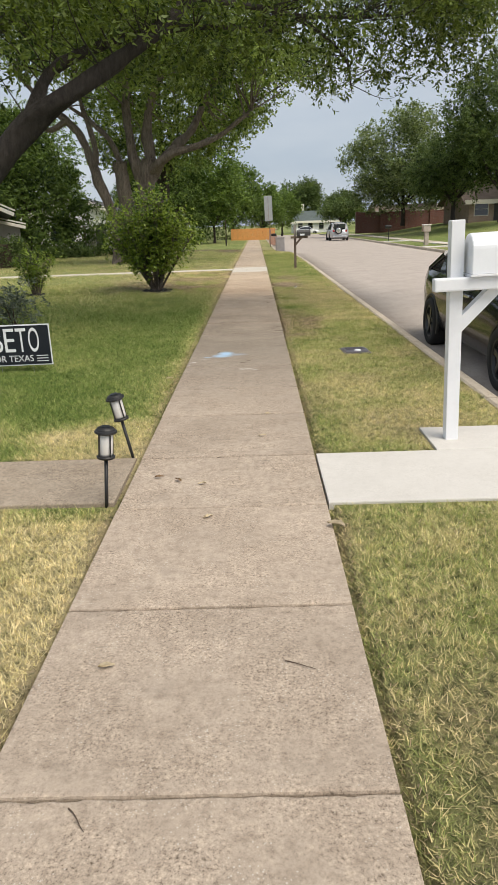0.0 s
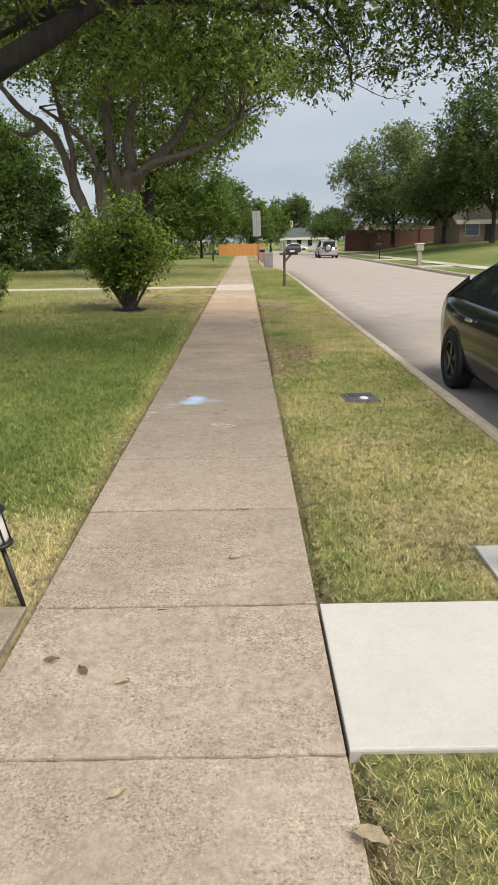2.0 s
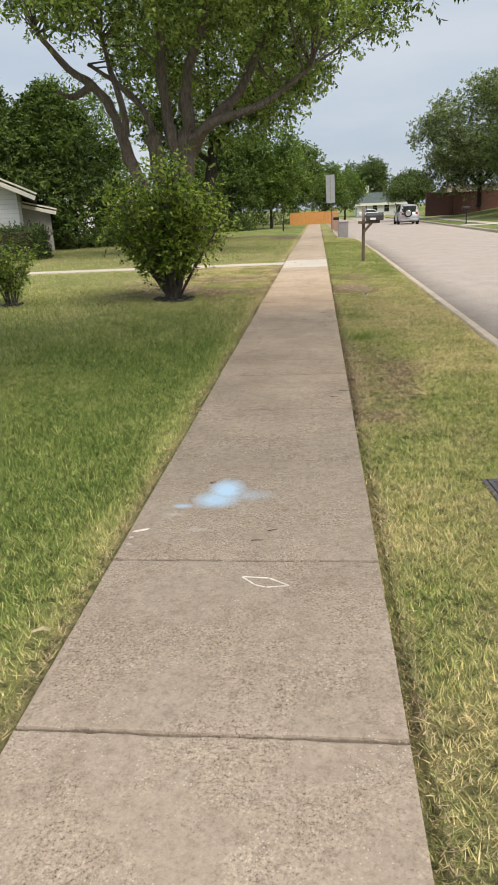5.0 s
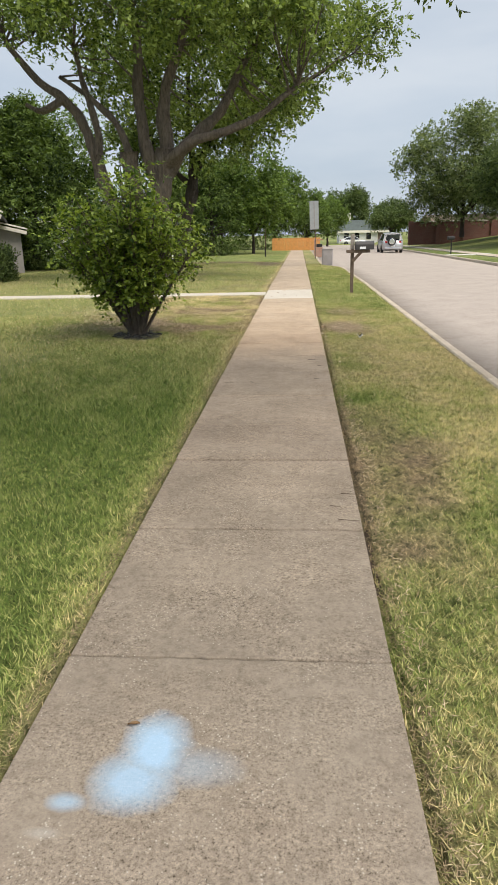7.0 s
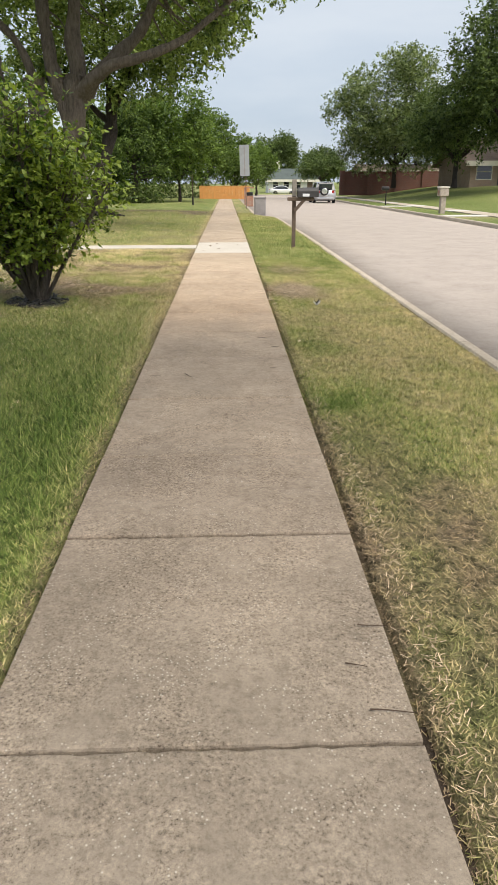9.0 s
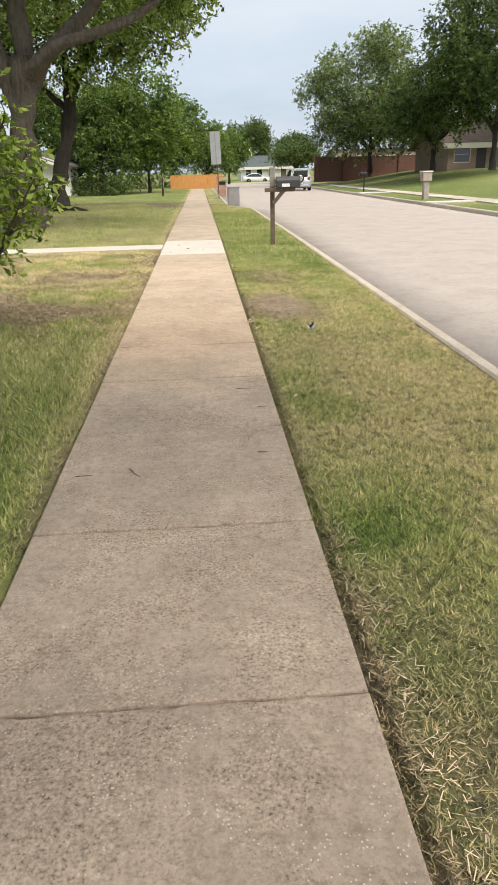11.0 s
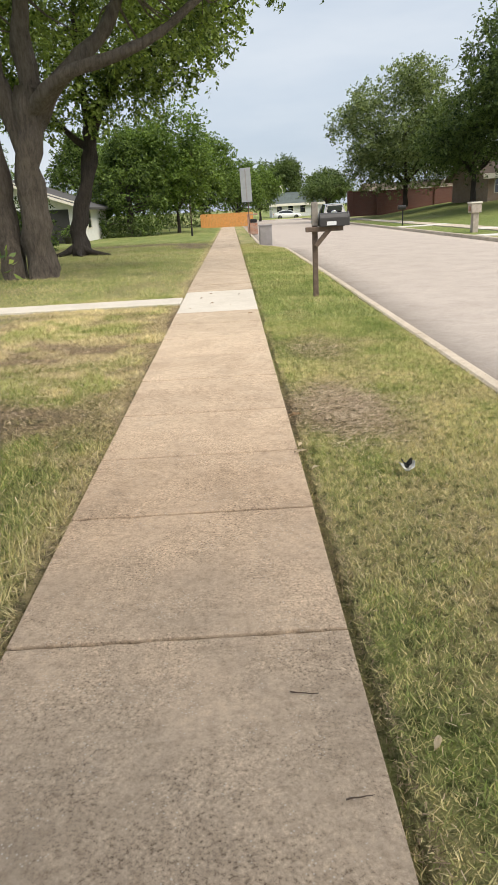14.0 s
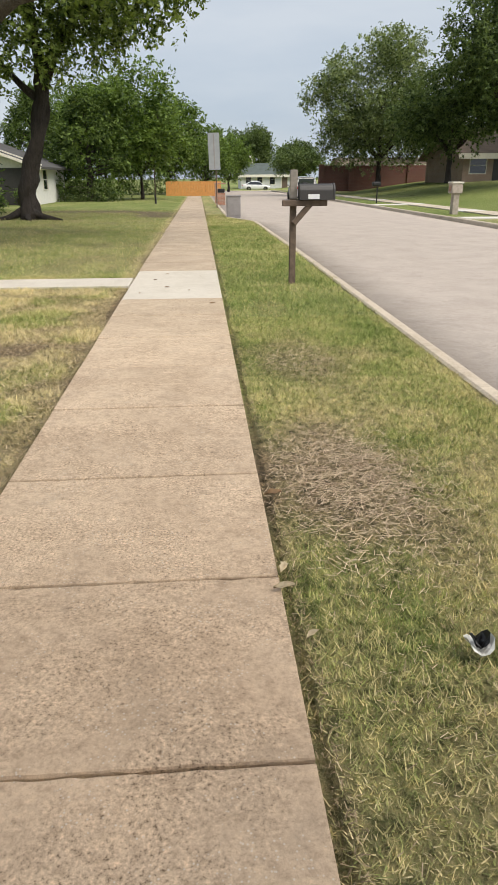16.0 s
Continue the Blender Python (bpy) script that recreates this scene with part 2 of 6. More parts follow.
def glass(name, tint=(0.02, 0.025, 0.03), rough=0.04):
    m, nt, p, pos = start(name)
    p.inputs["Base Color"].default_value = (*tint, 1)
    p.inputs["Roughness"].default_value = rough
    p.inputs["Specular IOR Level"].default_value = 0.9
    return m


# tints by y: the concrete's own tones mixed with painted shade under the oak
M_PAVE = concrete("pavement_concrete", (0.312, 0.252, 0.198), (0.465, 0.385, 0.31), 1.0, 0.24, chalk=True, shade_tints=(
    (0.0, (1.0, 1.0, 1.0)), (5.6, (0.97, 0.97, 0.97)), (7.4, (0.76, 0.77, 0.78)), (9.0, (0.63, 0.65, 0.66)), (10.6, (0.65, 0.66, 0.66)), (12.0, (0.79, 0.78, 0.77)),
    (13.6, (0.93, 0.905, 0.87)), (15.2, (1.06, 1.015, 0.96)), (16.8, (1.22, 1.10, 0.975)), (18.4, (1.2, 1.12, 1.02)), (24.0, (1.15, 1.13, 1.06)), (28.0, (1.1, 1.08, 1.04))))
M_CREAM_C = concrete("cream_concrete", (0.50, 0.455, 0.39), (0.60, 0.555, 0.49), 0.3, 0.1)
M_WHITE_C = concrete("new_white_concrete", (0.56, 0.53, 0.49), (0.63, 0.60, 0.56), 0.14, 0.04)
M_WALK = concrete("walkway_concrete", (0.23, 0.185, 0.14), (0.36, 0.30, 0.235), 0.9, 0.35)
M_ROAD = concrete("road_concrete", (0.385, 0.332, 0.295), (0.485, 0.425, 0.38), 0.5, 0.2)
M_CURB = concrete("curb_concrete", (0.38, 0.32, 0.25), (0.54, 0.47, 0.385), 0.7, 0.25)
M_SOIL = plain("soil", (0.075, 0.055, 0.04), 0.95, vary=0.45, scale=8, bump=0.9, fine=45, bd=0.03)
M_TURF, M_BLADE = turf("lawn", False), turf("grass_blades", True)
M_OAK = foliage("oak_leaves", (0.024, 0.046, 0.011), (0.15, 0.195, 0.045), 0.36)
M_ELM = foliage("elm_leaves", (0.045, 0.08, 0.022), (0.225, 0.29, 0.08), 0.42)
M_BUSH = foliage("shrub_leaves", (0.045, 0.09, 0.015), (0.29, 0.365, 0.07), 0.36, 0.38)
M_CEDAR = foliage("cedar_sprays", (0.016, 0.038, 0.008), (0.11, 0.165, 0.03), 0.25, 0.7)
M_FAR = foliage("far_leaves", (0.035, 0.07, 0.014), (0.16, 0.235, 0.05), 0.33, 0.6)
M_DARKTREE = foliage("dark_leaves", (0.024, 0.048, 0.015), (0.14, 0.19, 0.062), 0.3, 0.7)
M_PALETREE = foliage("grey_green_leaves", (0.04, 0.065, 0.026), (0.22, 0.27, 0.115), 0.35, 0.6)
M_BARK = bark("bark", (0.05, 0.038, 0.03), (0.255, 0.21, 0.17))
M_DBARK = bark("dark_bark", (0.018, 0.014, 0.012), (0.085, 0.068, 0.057))
M_WPAINT = plain("white_paint", (0.78, 0.79, 0.82), 0.45, vary=0.05, bump=0.12, fine=30)
M_WOOD = plain("weathered_wood", (0.14, 0.10, 0.075), 0.85, vary=0.35, scale=12, bump=0.5)
M_GREYWOOD = plain("grey_wood", (0.27, 0.24, 0.21), 0.85, vary=0.3, scale=12, bump=0.5)
M_BLACK = plain("black_metal", (0.013, 0.012, 0.012), 0.42, vary=0.3, bump=0.1)
M_LAMPGLASS = plain("frosted_plastic", (0.62, 0.60, 0.58), 0.3, vary=0.1, bump=0.05)
M_SIGNFACE = plain("sign_black", (0.012, 0.014, 0.022), 0.35, vary=0.2, bump=0.05)
M_SIGNWHITE = plain("sign_white", (0.75, 0.76, 0.78), 0.4, vary=0.03, bump=0)
M_WIRE = plain("galvanised_wire", (0.4, 0.4, 0.4), 0.4, 0.8, bump=0)
M_CARBLACK = plain("black_car_paint", (0.013, 0.014, 0.017), 0.12, vary=0.1, bump=0, spec=0.8)
M_CARSILVER = plain("silver_car_paint", (0.52, 0.53, 0.56), 0.25, 0.35, vary=0.04, bump=0)
M_CARWHITE = plain("white_car_paint", (0.72, 0.72, 0.72), 0.2, vary=0.03, bump=0)
M_TYRE = plain("tyre_rubber", (0.016, 0.016, 0.017), 0.85, vary=0.2, bump=0.3)
M_RIM = plain("wheel_alloy", (0.06, 0.062, 0.065), 0.3, 0.7, vary=0.1, bump=0)
M_CHROME = plain("chrome", (0.75, 0.76, 0.78), 0.12, 1.0, vary=0.03, bump=0)
M_GLASS = glass("dark_glass")
M_RED = plain("red_lens", (0.35, 0.012, 0.01), 0.2, vary=0.1, bump=0)
M_FENCE = plain("new_cedar_fence", (0.60, 0.28, 0.085), 0.8, vary=0.2, scale=5, bump=0.3)
M_BRICKWALL = masonry("red_brick", (0.18, 0.062, 0.045), (0.12, 0.042, 0.034), (0.19, 0.14, 0.12))
M_SALMON = masonry("salmon_brick", (0.46, 0.23, 0.15), (0.36, 0.17, 0.11), (0.4, 0.33, 0.28))
M_TANBRICK = masonry("tan_brick", (0.36, 0.25, 0.18), (0.28, 0.19, 0.14), (0.36, 0.31, 0.26))
M_SIDING = lined("white_siding", (0.66, 0.66, 0.66), 0.18, 2)
M_TRIM = plain("cream_trim", (0.72, 0.68, 0.60), 0.6, vary=0.06, bump=0.1)
M_ROOF = lined("dark_shingles", (0.075, 0.072, 0.072), 0.16, 2, 0.02, 0.3, 0.95)
M_GREENROOF = lined("grey_green_shingles", (0.085, 0.105, 0.10), 0.2, 2, 0.02, 0.25, 0.95)
M_TANROOF = lined("brown_shingles", (0.20, 0.15, 0.115), 0.16, 2, 0.02, 0.3, 0.95)
M_STONE = plain("stone_box", (0.42, 0.36, 0.31), 0.9, vary=0.25, scale=9, bump=0.6)
M_GREYBOX = plain("grey_cabinet", (0.30, 0.28, 0.28), 0.6, vary=0.15, bump=0.1)
M_SIGNBACK = plain("bare_aluminium", (0.36, 0.38, 0.40), 0.5, 0.3, vary=0.08, bump=0.05)
M_DEADLEAF = plain("dead_leaf", (0.30, 0.19, 0.10), 0.8, vary=0.4, scale=20, bump=0.3)
M_PALELEAF = plain("pale_dead_leaf", (0.64, 0.54, 0.38), 0.8, vary=0.22, scale=20, bump=0.3)
M_TWIG = plain("twig", (0.075, 0.05, 0.035), 0.9, vary=0.3, bump=0.3)
M_METERLID = plain("meter_lid", (0.085, 0.08, 0.095), 0.7, vary=0.35, scale=15, bump=0.5)
M_BLUE = plain("blue_plastic", (0.03, 0.16, 0.45), 0.4, vary=0.1, bump=0)
M_POT = plain("dark_pot", (0.04, 0.038, 0.036), 0.6, vary=0.2)


# ---- mesh helpers ----
def finish(name, bm, material, smooth=False):
    me = bpy.data.meshes.new(name)
    bm.normal_update()
    bm.to_mesh(me)
    bm.free()
    me.materials.append(material)
    if smooth:
        for f in me.polygons:
            f.use_smooth = True
    return new(name, me)


def part(name, bm, material, parent, label="", smooth=False):
    ob = finish(name, bm, material, smooth)
    ob.parent = parent
    if label:
        ob["label"] = label
    return ob


def base(name, x, y, z, rz=0.0, label="", category="", group="", kind=""):
    e = new(name)
    e.matrix_basis = pose(x, y, z, 0, 0, rz)
    return tagged(e, label, category, group, kind)


def box(x0, x1, y0, y1, z0, z1, bevel=0.0, m=None, bm=None):
    """A box between two corners with its edges rounded by bevel."""
    b = bmesh.new()
    bmesh.ops.create_cube(b, size=1)
    for v in b.verts:
        v.co = Vector((x0 + (v.co.x + 0.5) * (x1 - x0), y0 + (v.co.y + 0.5) * (y1 - y0), z0 + (v.co.z + 0.5) * (z1 - z0)))
    if bevel:
        bmesh.ops.bevel(b, geom=list(b.edges), offset=bevel, segments=2, affect="EDGES", profile=0.6)
    if m is not None:
        b.transform(m)
    return merged(bm, b)


def merged(bm, b):
    if bm is None:
        return b
    me = bpy.data.meshes.new("tmp")
    b.to_mesh(me)
    b.free()
    bm.from_mesh(me)
    bpy.data.meshes.remove(me)
    return bm


def lathe(profile, sides=20, m=None, bm=None):
    """A turned shape from (radius, height) pairs, closed at both ends."""
    b = bmesh.new()
    rings = []
    for r, z in profile:
        rings.append([b.verts.new((r * math.cos(a), r * math.sin(a), z)) for a in (2 * math.pi * i / sides for i in range(sides))])
    for p, q in zip(rings, rings[1:]):
        for i in range(sides):
            j = (i + 1) % sides
            b.faces.new((p[i], p[j], q[j], q[i]))
    b.faces.new(rings[0][::-1])
    b.faces.new(rings[-1])
    if m is not None:
        b.transform(m)
    return merged(bm, b)


def tube(points, radii, sides=8, bm=None, lump=0.0):
    """A tapered, slightly lumpy limb along points."""
    b = bm or bmesh.new()
    pts = [Vector(p) for p in points]
    prev = None
    up = Vector((0.31, 0.9, 0.2)).normalized()
    for i, (p, r) in enumerate(zip(pts, radii)):
        d = (pts[min(i + 1, len(pts) - 1)] - pts[max(i - 1, 0)]).normalized()
        s = d.cross(up)
        if s.length < 0.05:
            s = d.cross(Vector((1, 0, 0)))
        s.normalize()
        w = d.cross(s)
        ring = []
        for k in range(sides):
            a = 2 * math.pi * k / sides
            rr = r * (1 + lump * noise.noise(p * 1.7 + Vector((math.cos(a), math.sin(a), 0)) * 1.3))
            ring.append(b.verts.new(p + (s * math.cos(a) + w * math.sin(a)) * rr))
        if prev:
            for k in range(sides):
                b.faces.new((prev[k], prev[(k + 1) % sides], ring[(k + 1) % sides], ring[k]))
        else:
            b.faces.new(ring)
        prev = ring
    b.faces.new(prev[::-1])
    return b


def smooth_path(pts, n=5):
    """Catmull-Rom through a few control points."""
    p = [Vector(q) for q in pts]
    p = [2 * p[0] - p[1]] + p + [2 * p[-1] - p[-2]]
    out = []
    for i in range(1, len(p) - 2):
        for k in range(n):
            t = k / n
            a, b, c, d = p[i - 1], p[i], p[i + 1], p[i + 2]
            out.append(0.5 * (2 * b + (c - a) * t + (2 * a - 5 * b + 4 * c - d) * t * t + (3 * b - a - 3 * c + d) * t ** 3))
    out.append(p[-2])
    return out


def limb(pts, r0, r1, bm=None, sides=9, n=5, lump=0.35):
    path = smooth_path(pts, n)
    return tube(path, [r0 + (r1 - r0) * (i / (len(path) - 1)) ** 0.8 for i in range(len(path))], sides, bm, lump)


def raw_mesh(name, verts, faces_per, material, attrs=None):
    """A mesh of many equal pieces straight from arrays: verts (n, k, 3), one k-gon each."""
    n, k, _ = verts.shape
    me = bpy.data.meshes.new(name)
    me.vertices.add(n * k)
    me.vertices.foreach_set("co", verts.reshape(-1).astype(np.float32))
    me.loops.add(n * k)
    me.loops.foreach_set("vertex_index", np.arange(n * k, dtype=np.int32))
    me.polygons.add(n)
    me.polygons.foreach_set("loop_start", np.arange(0, n * k, k, dtype=np.int32))
    me.update(calc_edges=True)
    for key, val in (attrs or {}).items():
        a = me.attributes.new(key, "FLOAT", "POINT")
        a.data.foreach_set("value", np.repeat(val, k).astype(np.float32))
    me.materials.append(material)
    return new(name, me)


def leaves(rng, centres, size, spread, per, shape=0.55, droop=0.0):
    """Four-cornered leaves set alternately along short sprigs round clump centres; returns (n, 4, 3)."""
    def unit(v):
        return v / (np.linalg.norm(v, axis=1)[:, None] + 1e-9)
    cen = np.asarray(centres, float)
    ns = max(1, per // 8)
    q = max(2, per // ns)
    c = np.repeat(cen, ns, axis=0)
    off = np.clip(rng.normal(0, 1, c.shape), -1.7, 1.7)
    foot = c + off * np.asarray(spread) * 0.75
    aim = unit(unit(off) * 0.6 + rng.normal(0, 0.6, c.shape) + np.array((0, 0, -0.35 * droop)))
    reach = size * rng.uniform(1.3, 3.2, len(c))
    n = len(c) * q
    t = np.tile((np.arange(q) + 0.5) / q, len(c)) + rng.uniform(-0.5, 0.5, n) / q
    aim, foot, reach = np.repeat(aim, q, axis=0), np.repeat(foot, q, axis=0), np.repeat(reach, q)
    pos = foot + aim * (t * reach)[:, None] + np.array((0, 0, -0.22)) * (droop * reach * t * t)[:, None]
    side = unit(np.cross(aim, rng.normal(0, 0.4, (n, 3)) + np.array((0.05, 0.02, 1.0))))
    side = side * np.where(np.arange(n) % 2, 1.0, -1.0)[:, None]
    d = unit(aim * 0.55 + side * rng.uniform(0.4, 1.1, n)[:, None] + rng.normal(0, 0.38, (n, 3)) + np.array((0, 0, -0.3 * droop)))
    s = unit(np.cross(d, rng.normal(0, 0.6, (n, 3)) + np.array((0, 0, 1.0))))
    ln = (size * rng.uniform(0.65, 1.3, n))[:, None]
    w = ln * shape * 0.5
    nrm = np.cross(d, s)
    return np.stack([pos, pos + d * ln * 0.45 + s * w + nrm * ln * 0.1, pos + d * ln, pos + d * ln * 0.45 - s * w + nrm * ln * 0.1], axis=1)


def shell(rng, blobs, per_m2, inner=0.55, low=-1.0):
    """Clump centres in lumpy ellipsoids (cx, cy, cz, rx, ry, rz), more towards the outside."""
    out = []
    for cx, cy, cz, rx, ry, rz in blobs:
        n = max(8, int(per_m2 * (rx * ry + rx * rz + ry * rz) * 5.0))
        d = rng.normal(0, 1, (n, 3))
        d /= np.linalg.norm(d, axis=1)[:, None]
        lump = 1 + 0.16 * np.sin(d[:, 0] * 7 + cx) * np.cos(d[:, 1] * 6 + cy) + 0.12 * np.sin(d[:, 2] * 11 + cz + d[:, 0] * 9)
        r = (inner + (1 - inner) * rng.uniform(0, 1, n) ** 0.6) * lump
        q = d * r[:, None]
        q = q[q[:, 2] > low]
        w = q * (rx, ry, rz) + (cx, cy, cz)
        f = 2.6 / (0.6 + 0.25 * max(rx, rz))
        gap = np.sin(w[:, 0] * f + 1.3) * np.sin(w[:, 1] * f * 0.9 + 0.4) + np.sin(w[:, 2] * f * 1.2 + 2.0) * np.sin((w[:, 0] + w[:, 1]) * f * 0.7)
        out.append(w[gap > -0.55])
    return np.concatenate(out)


def twigs_to(rng, bm, start_pts, centres, count, r=0.025):
    """Thin branches from points on the limbs out to some of the leaf clumps."""
    sp = np.asarray([tuple(p) for p in start_pts])
    for i in rng.choice(len(centres), min(count, len(centres)), replace=False):
        c = centres[i]
        s = sp[np.argmin(((sp - c) ** 2).sum(1) + rng.uniform(0, 1.5, len(sp)))]
        ln = np.linalg.norm(c - s)
        mid = (s + c) / 2 + rng.normal(0, 0.12, 3) * ln * 0.6
        if ln > 3.0:
            continue
        tube(smooth_path((s, mid, c), 3), [r * (0.5 + 0.25 * ln) * f for f in (1, 0.9, 0.75, 0.6, 0.45, 0.3, 0.12)], 5, bm)


def tree(name, label, limbs, blobs, leaf_mat, bark_mat, seed, leaf=0.1, per=40, spread=0.3, density=1.0, twigs=60, inner=0.55, droop=0.3, shape=0.55, low=-1.0, twig_r=0.025):
    """limbs: (points, first radius, last radius); blobs: ellipsoids of the crown."""
    rng = np.random.default_rng(seed)
    x, y, z = limbs[0][0][0]
    root = base(name, x, y, z, 0, label, "tree")
    bm, pts = None, []
    for path, r0, r1 in limbs:
        q = [Vector(p) - Vector((x, y, z)) for p in path]
        bm = limb(q, r0, r1, bm, lump=0.55)
        pts += smooth_path(q, 5)[3:]
    cen = shell(rng, blobs, density, inner, low) - np.array((x, y, z))
    twigs_to(rng, bm, pts, cen, twigs, twig_r)
    part("trunk", bm, bark_mat, root, smooth=True)
    crown = raw_mesh("crown", leaves(rng, cen, leaf, spread, per, shape, droop), 4, leaf_mat)
    crown.parent = root
    return root


# ---- ground ----
def vnoise(x, y, s, seed=0):
    """Smooth value noise in 0..1 at points, of cell size s."""
    x, y = np.asarray(x) / s, np.asarray(y) / s
    i, j = np.floor(x), np.floor(y)
    u, v = x - i, y - j
    u, v = u * u * (3 - 2 * u), v * v * (3 - 2 * v)

    def h(a, b):
        q = np.sin(a * 127.1 + b * 311.7 + seed * 74.7) * 43758.5453
        return q - np.floor(q)
    return (h(i, j) * (1 - u) + h(i + 1, j) * u) * (1 - v) + (h(i, j + 1) * (1 - u) + h(i + 1, j + 1) * u) * v


def sstep(a, b, x):
    t = np.clip((np.asarray(x, float) - a) / (b - a), 0, 1)
    return t * t * (3 - 2 * t)


def slope(y):
    """The street falls gently away past the walkway."""
    y = np.asarray(y, float)
    return np.where(y < 26, 0.0, -0.005 * (y - 26) * sstep(26, 34, y)) * (y < 400) + np.where(y >= 400, -1.87, 0.0)


def curb_x(y):
    """The near kerb's back edge: straight, then it swings in where the street widens."""
    return 2.245 - 0.83 * sstep(39.5, 43.5, y)


def far_curb(y):
    return 9.55 + 0.022 * np.clip(np.asarray(y, float) - 30, 0, 60)


def height(x, y):
    x, y = np.asarray(x, float), np.asarray(y, float)
    g = slope(y)
    g = g + 1.25 * sstep(13, 26, x) * sstep(20, 60, y)
    g = g + 0.06 * sstep(-0.8, -4, x) * (1 - sstep(23.6, 24.4, y) * sstep(26.6, 25.8, y))
    g = g + 0.012 * (vnoise(x, y, 0.7, 3) - 0.5)
    g = g - 0.03 * ((x > 0.59) & (x < 0.65) | (x < -0.59) & (x > -0.635)) * (y < 60)
    road = (x > curb_x(y) + 0.06) & (x < far_curb(y) + 0.04) & (y < 126)
    cross = (y > 118) & (y < 127)
    return np.where(road | cross, slope(y) - 0.24, g - 0.02)


def blob(x, y, cx, cy, rx, ry, soft=0.5):
    d = np.hypot((x - cx) / rx, (y - cy) / ry) + 0.7 * (vnoise(x, y, 0.35, 9) - 0.5)
    return 1 - sstep(1 - soft, 1 + soft, d)


def dryness(x, y):
    """How straw-coloured, and how dead, the grass is."""
    x, y = np.asarray(x, float), np.asarray(y, float)
    n1, n2 = vnoise(x, y, 0.9, 1), 0.5 * vnoise(x, y, 0.17, 2) + 0.5 * vnoise(x, y, 0.4, 22)
    left = 0.13 + 0.24 * sstep(12.0, 16, y) + 0.2 * (n1 - 0.35) + 0.35 * (n2 - 0.5)
    left = left + 0.34 * sstep(-0.95, -0.64, x)
    left = left + 0.72 * blob(x, y, -1.0, 2.6, 0.9, 1.3) + 0.62 * blob(x, y, -1.05, 4.95, 0.55, 0.75) + 0.3 * blob(x, y, -2.6, 5.3, 1.3, 0.6)
    left = left + 0.6 * sstep(16.5, 19, y) * sstep(-4.5, -2, x) * sstep(26, 24.5, y) * (0.05 + 1.5 * sstep(0.42, 0.66, 0.5 * vnoise(x, y, 0.7, 21) + 0.5 * vnoise(x, y, 0.22, 23)))
    left = left + 0.13 * sstep(24.5, 26, y) * sstep(49, 46, y) + 0.12 * sstep(17, 21, y) * sstep(26, 24, y)
    right = 0.53 + 0.16 * (n1 - 0.5) + 0.5 * (n2 - 0.5)
    right = right - 0.14 * sstep(19.5, 22, y) + 0.24 * blob(x, y, 1.8, 15.5, 1.0, 3.5) + 0.2 * sstep(2.0, 2.35, x)
    right = right + 0.2 * sstep(36, 40, y) + 0.2 * blob(x, y, 1.4, 5.9, 0.9, 1.1) - 0.26 * blob(x, y, 0.95, 12.9, 0.45, 1.2)
    far = 0.40 + 0.4 * (vnoise(x, y, 5, 4) - 0.5)
    dry = np.where(x < 0, left, np.where(x < 5, right, far))
    dead = 0.85 * blob(x, y, 1.03, 18.35, 0.40, 0.72, 0.65) + 0.5 * blob(x, y, 1.1, 20.6, 0.4, 0.6) + 0.75 * blob(x, y, 0.86, 11.3, 0.36, 1.4) * (0.4 + n2)
    dead = dead + 0.5 * blob(x, y, -2.6, 18.6, 1.4, 0.7) + 0.4 * blob(x, y, -1.6, 20.8, 0.8, 1.0) + 0.1 * blob(x, y, 1.2, 14.4, 0.4, 1.2)
    dead = dead + 0.75 * blob(x, y, -4.2, 48.0, 4.2, 1.3) + 0.6 * blob(x, y, -1.4, 45.5, 0.9, 2.5) + 0.6 * blob(x, y, 0.95, 1.2, 0.3, 0.9)
    dead = dead + 0.4 * sstep(0.74, 0.64, np.abs(x)) * sstep(0.1, 0.6, vnoise(x, y, 0.5, 14))
    dead = dead + 0.26 * (x > 0) * (x < 5) * sstep(0.5, 0.78, 0.5 * vnoise(x, y, 0.2, 15) + 0.5 * vnoise(x, y, 0.6, 16))
    dead = dead + 0.6 * (x < 0) * sstep(15.5, 18.5, y) * sstep(24.9, 24.3, y) * sstep(-5.0, -3.2, x) * sstep(0.46, 0.68, 0.5 * vnoise(x, y, 0.24, 41) + 0.5 * vnoise(x, y, 0.75, 42))
    dead = dead + 0.35 * (x < 0) * sstep(25.5, 26.5, y) * sstep(50, 46, y) * sstep(0.5, 0.75, 0.5 * vnoise(x, y, 0.35, 43) + 0.5 * vnoise(x, y, 1.4, 44))
    return np.clip(dry, 0, 1), np.clip(dead, 0, 0.95)


